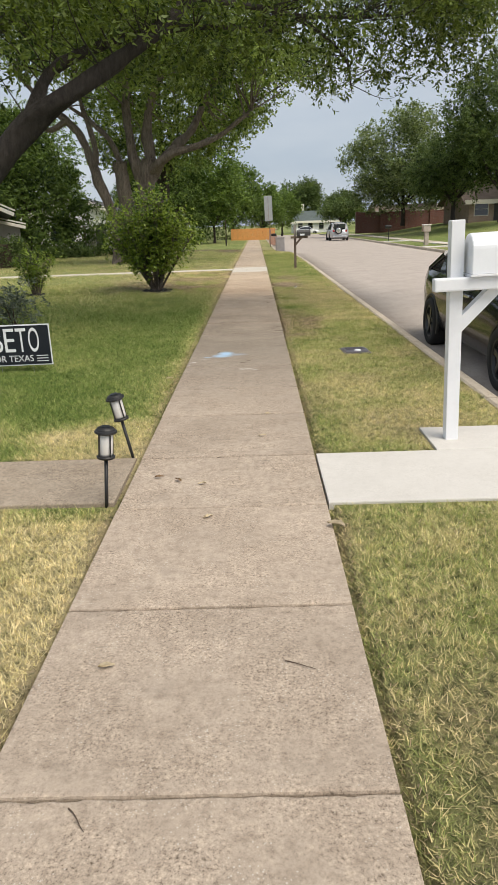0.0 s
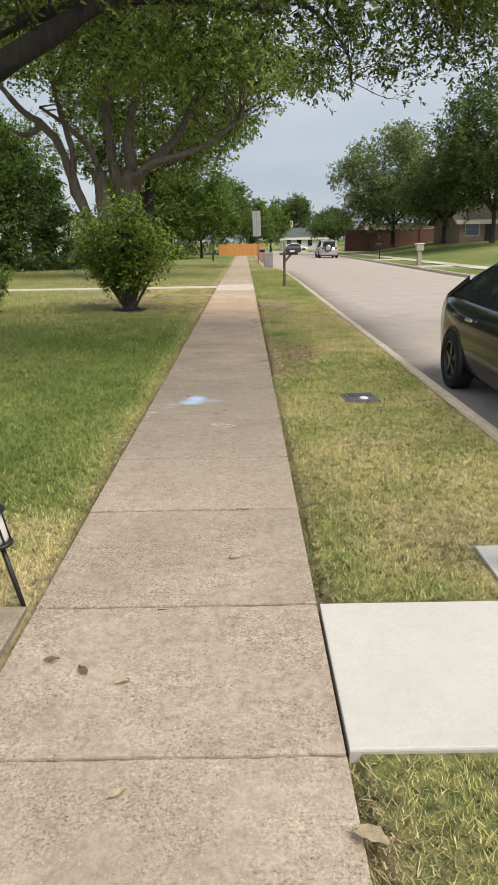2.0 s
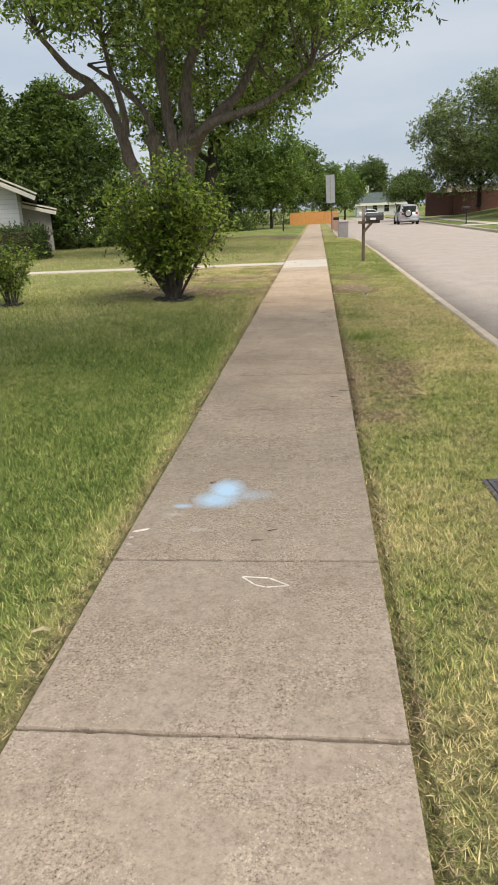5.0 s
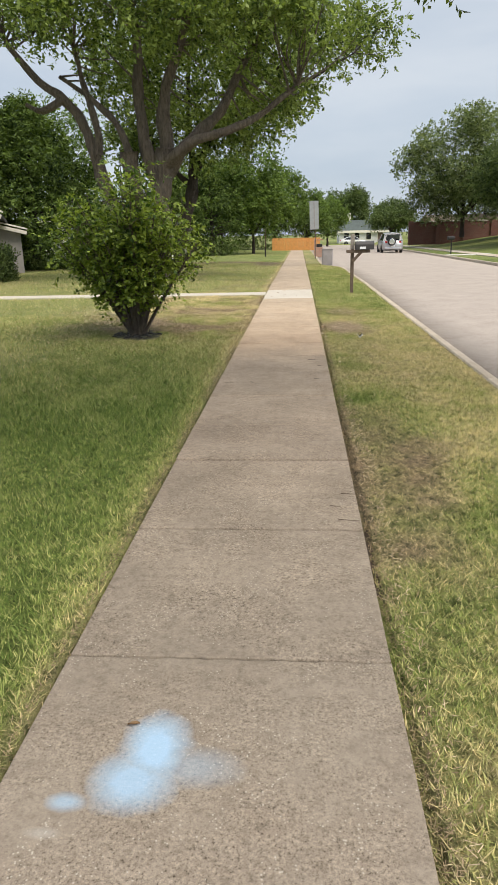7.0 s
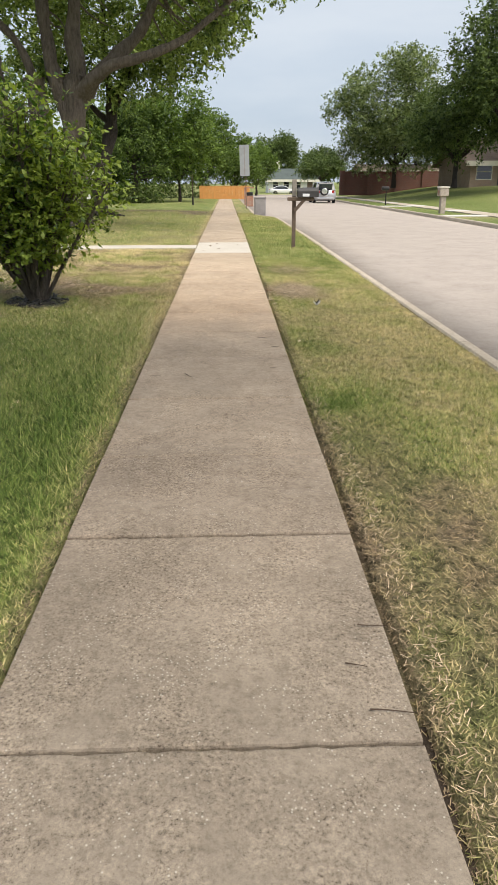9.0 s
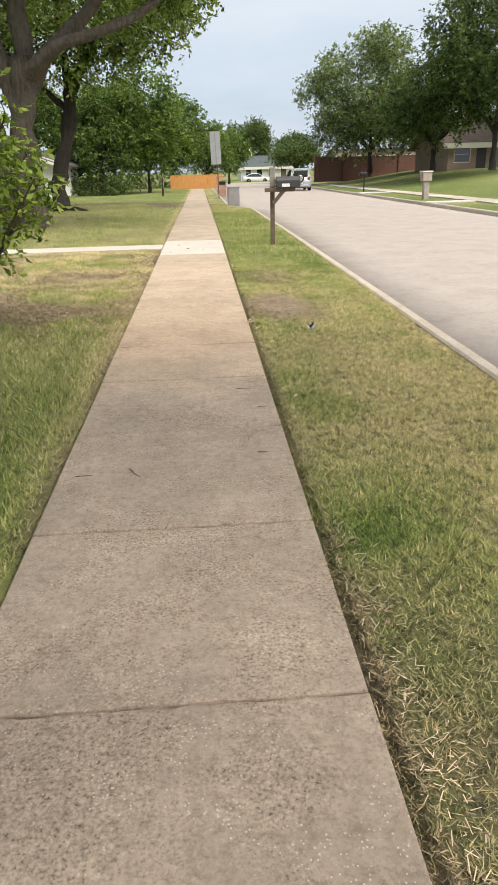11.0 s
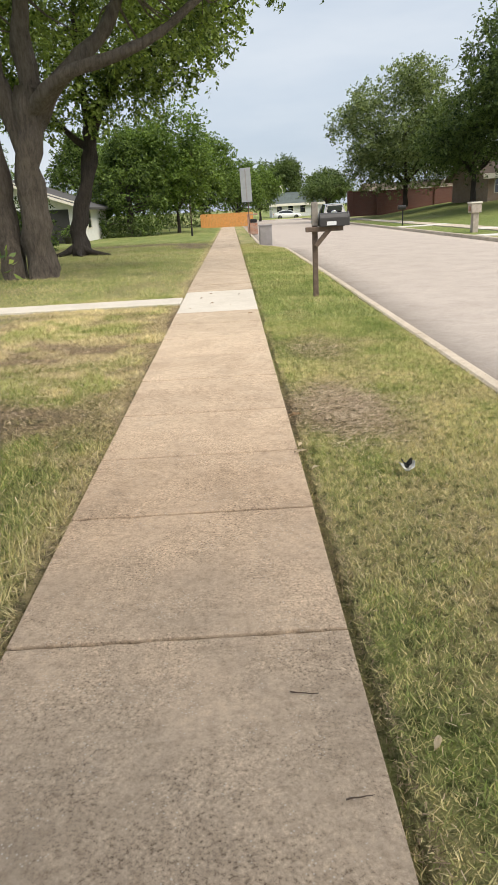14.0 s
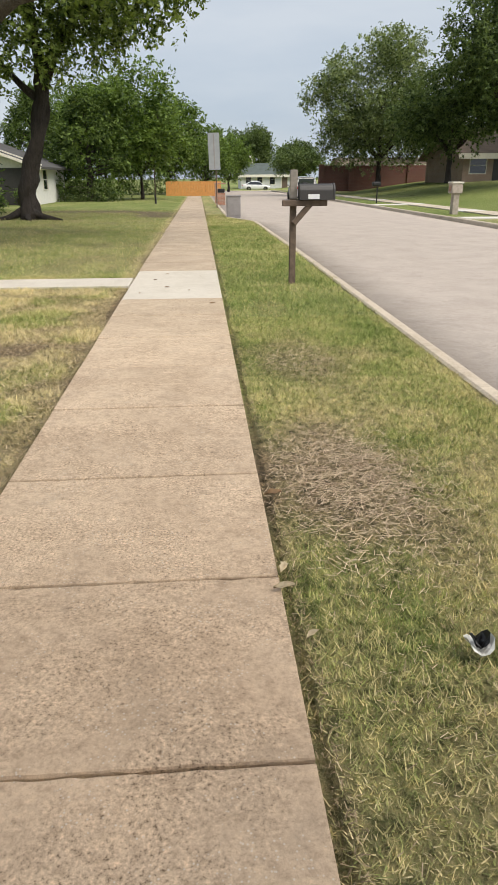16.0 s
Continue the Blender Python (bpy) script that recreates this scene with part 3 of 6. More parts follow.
def ground():
    xs = np.concatenate([[-900, -300, -120, -60, -40], np.arange(-30, -7, 1.5), np.arange(-7, -2.2, 0.3), np.arange(-2.2, -0.75, 0.12), [-0.72, -0.66, -0.635, -0.625, -0.6, 0, 0.6, 0.632, 0.648, 0.66, 0.68, 0.72],
                         np.arange(0.8, 1.35, 0.12), np.arange(1.36, 2.5, 0.08), [2.6, 3, 5, 7, 9], np.arange(9.5, 11.2, 0.1), np.arange(11.5, 30, 1.5), [34, 40, 60, 120, 300, 900]])
    ys = np.concatenate([[-300, -60, -20, -8], np.arange(-4, 22, 0.14), np.arange(22, 50, 0.4), np.arange(50, 117, 2.0), [117.9, 118.1, 121, 124, 126.9, 127.1], np.arange(130, 200, 8), [240, 300, 399, 401, 600, 1200]])
    X, Y = np.meshgrid(xs, ys)
    Z = height(X, Y)
    n, k = len(xs), len(ys)
    me = bpy.data.meshes.new("ground")
    idx = np.arange(n * k).reshape(k, n)
    quads = np.stack([idx[:-1, :-1], idx[:-1, 1:], idx[1:, 1:], idx[1:, :-1]], -1).reshape(-1, 4)
    me.from_pydata(np.stack([X, Y, Z], -1).reshape(-1, 3).tolist(), [], quads.tolist())
    dry, dead = dryness(X.ravel(), Y.ravel())
    for key, val in (("dry", dry), ("dead", dead)):
        a = me.attributes.new(key, "FLOAT", "POINT")
        a.data.foreach_set("value", val.astype(np.float32))
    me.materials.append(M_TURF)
    for f in me.polygons:
        f.use_smooth = True
    return tagged(new("ground", me), "patchy green and straw-coloured lawn ground beside the street", "ground", kind="structure")


ground()


def sheet(name, x_of, ys, dz, material, label, category, parent=None):
    """A strip surface between two edges given per y, with a skirt down at both sides."""
    bm = bmesh.new()
    rows = []
    for y in ys:
        a, b = x_of(y)
        z = float(slope(y))
        cols = [(a, z + dz - 0.12), (a, z + dz)] + [(a + (b - a) * i / 8, z + dz + 0.07 * math.sin(math.pi * i / 8)) for i in range(1, 8)] + [(b, z + dz), (b, z + dz - 0.12)]
        rows.append([bm.verts.new((x, y, zz)) for x, zz in cols])
    for p, q in zip(rows, rows[1:]):
        for i in range(len(p) - 1):
            bm.faces.new((p[i], p[i + 1], q[i + 1], q[i]))
    ob = finish(name, bm, material, True)
    return tagged(ob, label, category, kind="structure")


yy = list(np.arange(-40, 30, 5.0)) + list(np.arange(30, 60, 1.0)) + list(np.arange(60, 119, 4.0)) + [118.5]
sheet("road", lambda y: (float(curb_x(y)) + 0.13, float(far_curb(y)) + 0.02), yy, -0.13, M_ROAD, "pale concrete residential street with a low crown", "road")
cross = finish("road_2", box(-60, 80, 118.55, 126.6, -1.2, -0.62), M_ROAD)
tagged(cross, "pale concrete cross street at the end", "road", kind="structure")


def kerb(name, x_of, ys, width, side):
    """Kerb sections with rounded tops and narrow joints, each an own piece."""
    root = base(name, 0, 0, 0, 0, "worn pale concrete kerb along the street edge", "kerb", kind="structure")
    for y0, y1 in zip(ys, ys[1:]):
        bm = bmesh.new()
        rows = []
        for y in np.linspace(y0 + 0.006, y1 - 0.006, 4):
            x, z = float(x_of(y)), float(slope(y))
            prof = [(0, -0.3), (0, -0.004), (0.02, 0.012), (width - 0.045, 0.008), (width - 0.015, -0.008), (width, -0.035), (width + 0.03, -0.135), (width + 0.03, -0.3)]
            rows.append([bm.verts.new((x + side * px, y, z + pz)) for px, pz in prof])
        for p, q in zip(rows, rows[1:]):
            for i in range(len(p) - 1):
                bm.faces.new((p[i], p[i + 1], q[i + 1], q[i]))
        for r in (rows[0], rows[-1]):
            bm.faces.new(r)
        bmesh.ops.recalc_face_normals(bm, faces=bm.faces)
        part("kerb_section", bm, M_CURB, root)


kerb("kerb", curb_x, [-6, -3, 0] + [3.0 * i for i in range(1, 14)] + [41, 43, 46, 50, 55, 60, 66, 72, 80, 90, 104, 118], 0.15, 1)
kerb("kerb_2", lambda y: far_curb(y) + 0.14, [-20, -10, 0, 10, 18, 24, 28, 32, 36, 40, 44, 48, 52, 57, 62, 68, 75, 84, 95, 106, 118], 0.15, -1)


# ---- trees ----
def oak_overhead():
    """The oak whose limbs reach over the path at the start."""
    limbs = [
        (((-4.9, 8.6, -0.05), (-4.7, 8.65, 0.9), (-4.3, 8.8, 1.7)), 0.36, 0.28),
        (((-4.35, 8.8, 1.65), (-3.5, 9.0, 1.95), (-2.95, 9.05, 2.3), (-2.45, 9.1, 2.8), (-1.7, 9.2, 3.25), (-0.9, 9.6, 3.85), (-0.2, 10.2, 4.6)), 0.21, 0.07),
        (((-4.35, 8.8, 1.65), (-4.2, 9.6, 2.9), (-3.4, 10.8, 4.2), (-2.0, 12.0, 5.2)), 0.2, 0.06),
        (((-4.35, 8.8, 1.65), (-4.9, 8.2, 3.0), (-4.6, 7.2, 4.6), (-3.6, 6.4, 5.6)), 0.2, 0.06),
        (((-2.45, 9.1, 2.8), (-2.2, 9.9, 3.6), (-0.9, 11.4, 4.3), (0.9, 13.0, 4.6)), 0.11, 0.03),
        (((-0.4, 10.0, 4.3), (0.9, 11.8, 4.5), (1.9, 13.6, 4.3), (2.2, 14.8, 3.95)), 0.05, 0.012),
        (((0.9, 11.8, 4.5), (2.2, 12.8, 4.7), (3.4, 13.4, 4.9)), 0.04, 0.012),
    ]
    blobs = [(-3.6, 9.6, 4.7, 2.1, 2.2, 1.25), (-1.6, 10.4, 4.6, 2.0, 2.2, 1.15), (0.3, 11.2, 4.75, 1.9, 2.1, 1.1), (1.9, 12.6, 4.95, 1.6, 1.9, 1.15),
             (3.2, 13.6, 4.75, 1.0, 1.5, 1.0), (-2.6, 12.6, 5.4, 2.0, 1.8, 1.2), (0.6, 13.9, 5.5, 2.1, 1.5, 1.1), (-5.6, 10.2, 4.8, 1.6, 2.2, 1.6),
             (1.75, 14.6, 4.2, 0.6, 0.5, 0.4), (2.7, 14.4, 4.3, 0.6, 0.6, 0.45), (4.1, 13.8, 4.95, 1.1, 1.3, 1.05), (3.6, 12.6, 4.85, 1.0, 1.0, 0.6), (3.0, 11.5, 4.9, 1.2, 1.2, 0.7), (4.7, 12.9, 5.15, 1.0, 1.2, 0.8), (3.4, 12.2, 5.4, 1.3, 1.3, 0.9), (-1.3, 9.0, 4.15, 1.1, 0.9, 0.5), (-2.6, 8.9, 3.95, 0.9, 0.8, 0.5),
             (-0.7, 12.2, 4.1, 1.0, 0.8, 0.6), (-4.3, 9.2, 3.7, 0.7, 0.9, 0.7)]
    tree("oak_tree", "oak with dark arching limbs and dense small leaves over the path", limbs, blobs, M_OAK, M_DBARK, 11,
         leaf=0.088, per=64, spread=0.2, density=3.5, twigs=420, inner=0.1, droop=0.5, shape=0.42, twig_r=0.011)


def elm_front():
    """The many-stemmed tree behind the large shrub."""
    limbs = [
        (((-4.55, 31.2, -0.1), (-4.5, 31.1, 1.6), (-4.4, 31.0, 3.2), (-4.2, 31.0, 4.3)), 0.37, 0.32),
        (((-4.2, 31.0, 3.6), (-3.3, 30.9, 4.5), (-2.3, 31.0, 5.4), (-1.5, 31.1, 6.8), (-0.4, 31.4, 8.4)), 0.26, 0.07),
        (((-4.3, 31.0, 3.7), (-3.2, 30.3, 4.4), (-2.0, 30.2, 4.7), (-1.0, 30.2, 5.1), (0.2, 30.2, 5.9)), 0.22, 0.06),
        (((-4.5, 31.1, 3.0), (-4.85, 31.0, 4.3), (-5.0, 31.0, 6.0), (-4.95, 31.1, 7.6), (-5.3, 31.2, 9.6)), 0.3, 0.08),
        (((-4.15, 31.0, 4.0), (-4.15, 31.0, 5.8), (-3.4, 31.0, 7.7), (-3.0, 31.3, 9.8)), 0.26, 0.07),
        (((-5.2, 31.2, -0.1), (-5.3, 31.2, 1.8), (-5.4, 31.1, 3.4), (-5.42, 31.0, 4.25)), 0.32, 0.29),
        (((-5.4, 31.05, 4.1), (-5.75, 31.0, 5.05), (-6.6, 31.0, 5.9), (-7.6, 31.1, 6.6)), 0.15, 0.06),
        (((-6.0, 31.3, -0.1), (-5.85, 31.2, 1.7), (-6.46, 31.15, 3.5), (-6.9, 31.1, 5.1), (-7.5, 31.0, 5.9), (-8.3, 31.0, 6.5), (-9.2, 30.8, 7.6)), 0.28, 0.09),
        (((-6.5, 31.1, 4.2), (-6.45, 31.0, 5.0), (-6.75, 31.0, 6.1), (-7.0, 31.0, 7.4)), 0.16, 0.07),
        (((-7.5, 31.0, 5.9), (-8.2, 30.8, 5.55), (-8.7, 30.7, 5.75)), 0.13, 0.07),
    ]
    blobs = [(-5.0, 31.0, 9.6, 3.4, 3.2, 2.3), (-1.6, 30.6, 8.9, 2.8, 3.0, 2.0), (-8.4, 31.0, 9.2, 2.3, 2.6, 1.6), (0.6, 30.2, 7.6, 1.9, 2.2, 1.5),
             (-3.4, 28.6, 8.2, 2.6, 1.8, 1.5), (-7.0, 28.8, 8.3, 2.4, 1.8, 1.5), (-0.8, 28.4, 8.0, 1.7, 1.4, 1.1), (-4.6, 33.8, 7.6, 3.2, 1.8, 2.2), (-1.2, 33.6, 6.4, 1.8, 1.5, 1.7),
             (0.4, 31.6, 6.0, 0.9, 0.9, 0.7)]
    tree("elm_tree", "large elm with many leaning grey-brown stems and ragged crown", limbs, blobs, M_ELM, M_BARK, 12,
         leaf=0.15, per=56, spread=0.28, density=1.95, twigs=260, inner=0.25, droop=0.5, twig_r=0.034)


def elm_second():
    limbs = [
        (((-5.75, 41.5, -0.1), (-5.72, 41.5, 0.7), (-5.55, 41.5, 1.6), (-4.98, 41.5, 3.3), (-4.75, 41.5, 4.6)), 0.36, 0.24),
        (((-4.85, 41.5, 3.8), (-5.5, 41.5, 4.3), (-6.3, 41.4, 5.2), (-7.2, 41.3, 6.8)), 0.16, 0.06),
        (((-4.75, 41.5, 4.4), (-4.2, 41.4, 5.4), (-3.2, 41.2, 6.6), (-1.2, 41.0, 8.4), (1.2, 41.0, 9.4)), 0.2, 0.05),
        (((-4.75, 41.5, 4.4), (-4.95, 41.5, 6.2), (-4.9, 41.6, 8.5), (-4.6, 41.8, 11.0)), 0.22, 0.06),
        (((-5.75, 41.5, 0.35), (-6.3, 41.3, 0.1), (-7.0, 41.1, -0.03)), 0.2, 0.06),
        (((-5.75, 41.5, 0.35), (-5.2, 41.2, 0.08), (-4.5, 40.9, -0.03)), 0.2, 0.05),
        (((-5.75, 41.5, 0.3), (-5.7, 41.0, 0.1), (-5.5, 40.4, -0.03)), 0.18, 0.05),
        (((-3.2, 41.2, 6.6), (-1.6, 40.2, 7.0), (0.4, 39.6, 7.7), (2.6, 39.4, 8.8)), 0.1, 0.03),
    ]
    blobs = [(-4.6, 41.6, 9.8, 3.8, 3.4, 2.6), (-1.2, 41.2, 9.7, 2.8, 3.0, 2.0), (-7.6, 41.4, 8.6, 2.6, 2.6, 2.0), (1.6, 41.0, 10.0, 2.0, 2.2, 1.5),
             (3.5, 40.6, 9.8, 1.5, 1.8, 1.2), (-2.6, 40.0, 7.4, 1.8, 1.5, 1.2), (-5.8, 39.6, 7.2, 2.0, 1.5, 1.2), (-0.6, 41.6, 7.2, 1.2, 1.2, 0.9), (-7.6, 40.6, 6.2, 1.0, 1.0, 0.8), (-2.3, 41.0, 6.5, 1.6, 1.5, 1.0), (-4.6, 40.3, 6.3, 1.8, 1.4, 0.9), (-6.9, 40.8, 5.5, 1.2, 1.2, 0.8), (-0.2, 40.6, 7.6, 1.5, 1.3, 1.0), (-1.3, 41.0, 6.6, 1.3, 1.2, 0.9), (-3.3, 41.2, 6.2, 1.5, 1.2, 0.9), (-5.2, 40.7, 5.7, 1.4, 1.0, 0.7), (-7.9, 41.0, 6.0, 1.3, 1.2, 0.9), (-6.6, 40.9, 4.9, 1.0, 1.0, 0.75), (-5.0, 40.6, 4.9, 1.1, 0.8, 0.6), (-3.8, 41.0, 4.95, 0.9, 0.9, 0.65), (-2.7, 41.0, 5.5, 0.9, 0.9, 0.6)]
    tree("elm_tree", "elm with a single leaning trunk on the second lawn", limbs, blobs, M_ELM, M_DBARK, 13,
         leaf=0.16, per=46, spread=0.28, density=2.4, twigs=150, inner=0.3, droop=0.5, twig_r=0.024)


def round_tree(name, label, x, y, z, trunk_h, r, rz, mat, seed, leaf=0.23, density=1.0, per=48, spread=0.4, girth=0.2, skirt=0.0):
    """A broad street tree whose crown is several overlapping lumps."""
    rng = np.random.default_rng(seed + 500)
    cz = z + trunk_h + rz * (0.86 - skirt)
    limbs = [(((x, y, z - 0.1), (x + 0.05, y, z + trunk_h * 0.6), (x - 0.05, y, z + trunk_h + rz * 0.8)), girth, girth * 0.4)]
    blobs = [(x, y, cz, r * 0.75, r * 0.75, rz * 0.95)]
    for i in range(7):
        a = 2 * math.pi * i / 7 + rng.uniform(-0.3, 0.3)
        q = r * rng.uniform(0.42, 0.6)
        h = cz + rz * rng.uniform(-0.5, 0.4)
        limbs.append((((x, y, z + trunk_h * 0.85), (x + q * 0.5 * math.cos(a), y + q * 0.5 * math.sin(a), z + trunk_h * 1.1 + 0.2 * rz), (x + q * math.cos(a), y + q * math.sin(a), h)), girth * 0.45, girth * 0.12))
        blobs.append((x + q * math.cos(a), y + q * math.sin(a), h, r * rng.uniform(0.36, 0.5), r * rng.uniform(0.36, 0.5), rz * rng.uniform(0.36, 0.52)))
    for i in range(30):
        a, u = rng.uniform(0, 2 * math.pi), rng.uniform(-0.4, 0.95)
        k, g = math.sqrt(1 - u * u) * rng.uniform(0.72, 1.0), rng.uniform(0.13, 0.25)
        blobs.append((x + r * 0.9 * k * math.cos(a), y + r * 0.9 * k * math.sin(a), cz + rz * 0.95 * u, r * g, r * g, rz * g * 0.8))
    return tree(name, label, limbs, blobs, mat, M_DBARK, seed, leaf=leaf, per=per, spread=spread, density=density * 0.8, twigs=60, inner=0.6, droop=0.25, twig_r=0.035)


def conifer(x, y, z, h, r, seed):
    """A broad old cedar: sprays all over a blunt cone that hangs near the ground."""
    rng = np.random.default_rng(seed)
    root = base("cedar_tree", x, y, z, 0, "broad dark green cedar with drooping sprays", "tree")
    bm = limb(((0, 0, -0.1), (0.1, 0, h * 0.4), (0, 0.05, h * 0.9)), 0.3, 0.06)
    n = int((32 if r > 3.5 else 22) * r * h)
    u = rng.uniform(0.0, 1, n) ** 0.8
    rad = r * (1 - u ** 1.7) ** 0.75 * (0.75 + 0.4 * rng.uniform(0, 1, n)) * (1 + 0.12 * np.sin(u * 23))
    a = rng.uniform(0, 2 * math.pi, n)
    rad = rad * (1 + 0.13 * np.sin(a * 5 + u * 9))
    cen = np.stack([rad * np.cos(a), rad * np.sin(a), 0.55 + u * (h - 0.55)], 1)
    for i in range(40):
        c = Vector(cen[i * (n // 40)])
        tube(smooth_path(((0, 0, c.z * 0.8), c * 0.5 + Vector((0, 0, c.z * 0.42)), c), 3), [0.06, 0.055, 0.05, 0.04, 0.03, 0.02, 0.01], 5, bm)
    part("trunk", bm, M_DBARK, root, smooth=True)
    crown = raw_mesh("crown", leaves(rng, cen, 0.24, 0.2, 40, 0.4, 0.8), 4, M_CEDAR)
    crown.parent = root


def shrub(name, label, x, y, z, h, r, stems, per, density, seed, leaf=0.075, low=0.38, mat=None):
    """A many-stemmed shrub that fans out from one foot in a ring of dark mulch."""
    rng = np.random.default_rng(seed)
    root = base(name, x, y, z, 0, label, "shrub")
    ends = []
    for i in range(stems):
        bm = bmesh.new()
        a = rng.uniform(0, 2 * math.pi)
        f = math.sqrt(rng.uniform(0.02, 1))
        top = Vector((r * 0.88 * f * math.cos(a), r * 0.88 * f * math.sin(a), h * (1.0 - 0.34 * f) * rng.uniform(0.72, 1.06)))
        mid = Vector((top.x * 0.46, top.y * 0.46, top.z * 0.5)) + Vector(rng.normal(0, 0.04, 3))
        foot = Vector((0.07 * math.cos(a), 0.07 * math.sin(a), -0.02))
        path = smooth_path((foot, mid, top), 6)
        tube(path, [0.022 * h / 2.4 * (1 - 0.8 * k / (len(path) - 1)) + 0.002 for k in range(len(path))], 5, bm)
        for k, p in enumerate(path):
            if p.z > low * h * (0.55 + 0.5 * rng.uniform()):
                for _ in range(density):
                    e = np.array(p) + rng.normal(0, (0.035 + 0.085 * p.z / h) * r, 3) * (1, 1, 0.8)
                    ends.append(e)
                    if rng.uniform() < 0.35:
                        tube((p, (np.array(p) + e) / 2 + (0, 0, 0.02), e), [0.006, 0.005, 0.002], 4, bm)
        part("stem", bm, M_BARK, root, smooth=True)
    crown = raw_mesh("leaves", leaves(rng, np.array(ends), leaf, 0.06 * r + 0.02, per, 0.55, 0.1), 4, mat or M_BUSH)
    crown.parent = root
    ring = bmesh.new()
    for i in range(90):
        a, q = rng.uniform(0, 2 * math.pi), 0.3 * r * math.sqrt(rng.uniform()) + 0.02
        box(-0.035, 0.035, -0.012, 0.012, 0.0, 0.012, 0, pose(q * math.cos(a), q * math.sin(a), 0.012 + 0.02 * rng.uniform(), rng.uniform(-20, 20), rng.uniform(-20, 20), rng.uniform(0, 180)), ring)
    lathe([(0.31 * r, -0.03), (0.30 * r, 0.0), (0.2 * r, 0.016), (0.02, 0.02)], 18, None, ring)
    part("mulch_ring", ring, M_POT, root, "ring of dark mulch")


oak_overhead()
elm_front()
elm_second()
shrub("shrub", "large leafy green shrub fanning out from a mulch ring", -2.27, 17.38, 0.03, 2.6, 1.24, 60, 8, 5, 21, 0.076, 0.33)
shrub("shrub", "small young shrub in a mulch ring on the lawn", -5.2, 17.0, 0.05, 1.35, 0.55, 16, 6, 4, 22, 0.06, 0.3)
conifer(-14.4, 45.0, -0.1, 8.4, 4.0, 31)
conifer(-18.5, 43.5, -0.1, 9.6, 4.4, 32)
conifer(-7.3, 67.0, -0.2, 6.9, 2.7, 33)
conifer(-11.5, 71.0, -0.2, 7.6, 3.0, 34)
round_tree("street_tree", "full green shade tree at the far lawns", -3.9, 70, -0.2, 1.9, 3.9, 3.9, M_FAR, 41, density=1.5, girth=0.16)
round_tree("street_tree", "full green shade tree at the far lawns", -7.8, 80, -0.25, 2.3, 4.3, 3.6, M_FAR, 42, density=1.0)
round_tree("street_tree", "full green shade tree at the far lawns", -2.6, 90, -0.3, 1.8, 4.2, 3.8, M_FAR, 43, density=1.1)
round_tree("street_tree", "full green shade tree at the far lawns", 1.2, 96, -0.35, 1.4, 3.2, 3.0, M_FAR, 44, density=1.1)
round_tree("street_tree", "full green shade tree at the far lawns", 4.4, 112, -0.4, 1.5, 3.0, 3.0, M_FAR, 45, density=1.0)
round_tree("street_tree", "dark tree behind the far house", 10.2, 158, -0.6, 2.0, 5.4, 4.6, M_DARKTREE, 46, density=0.45, leaf=0.4)
round_tree("street_tree", "dark tree behind the far house", 18.5, 150, -0.6, 1.6, 4.2, 3.2, M_DARKTREE, 47, density=0.8, leaf=0.4)
round_tree("street_tree", "small spreading tree in front of the far house", 13.7, 112, -0.3, 2.1, 3.5, 1.4, M_DARKTREE, 48, density=0.7)
round_tree("street_tree", "broad grey-green oak over the far lawn", 17.4, 83, 0.8, 2.3, 6.7, 5.7, M_PALETREE, 49, density=1.15, girth=0.3, skirt=0.1)
round_tree("street_tree", "broad dark oak over the far lawn", 19.6, 70, 0.95, 2.3, 4.6, 3.6, M_DARKTREE, 50, density=1.3, girth=0.28, skirt=0.05)
round_tree("street_tree", "tall dark oak over the far lawn", 22.2, 64, 1.0, 2.9, 5.6, 5.6, M_DARKTREE, 51, density=1.2, girth=0.3)
round_tree("street_tree", "tall dark oak over the far lawn", 30.0, 74, 1.1, 2.6, 6.4, 6.4, M_DARKTREE, 52, density=0.5, girth=0.3)
round_tree("street_tree", "dark tree behind the brick wall", 24.0, 100, 0.6, 2.0, 5.5, 4.5, M_DARKTREE, 53, density=0.45)
round_tree("street_tree", "full green tree behind the houses", -12.0, 92, -0.3, 2.0, 5.5, 4.5, M_FAR, 54, density=0.4)
round_tree("street_tree", "full green tree behind the houses", -22.0, 70, -0.2, 2.0, 6.5, 6.0, M_FAR, 55, density=0.35)


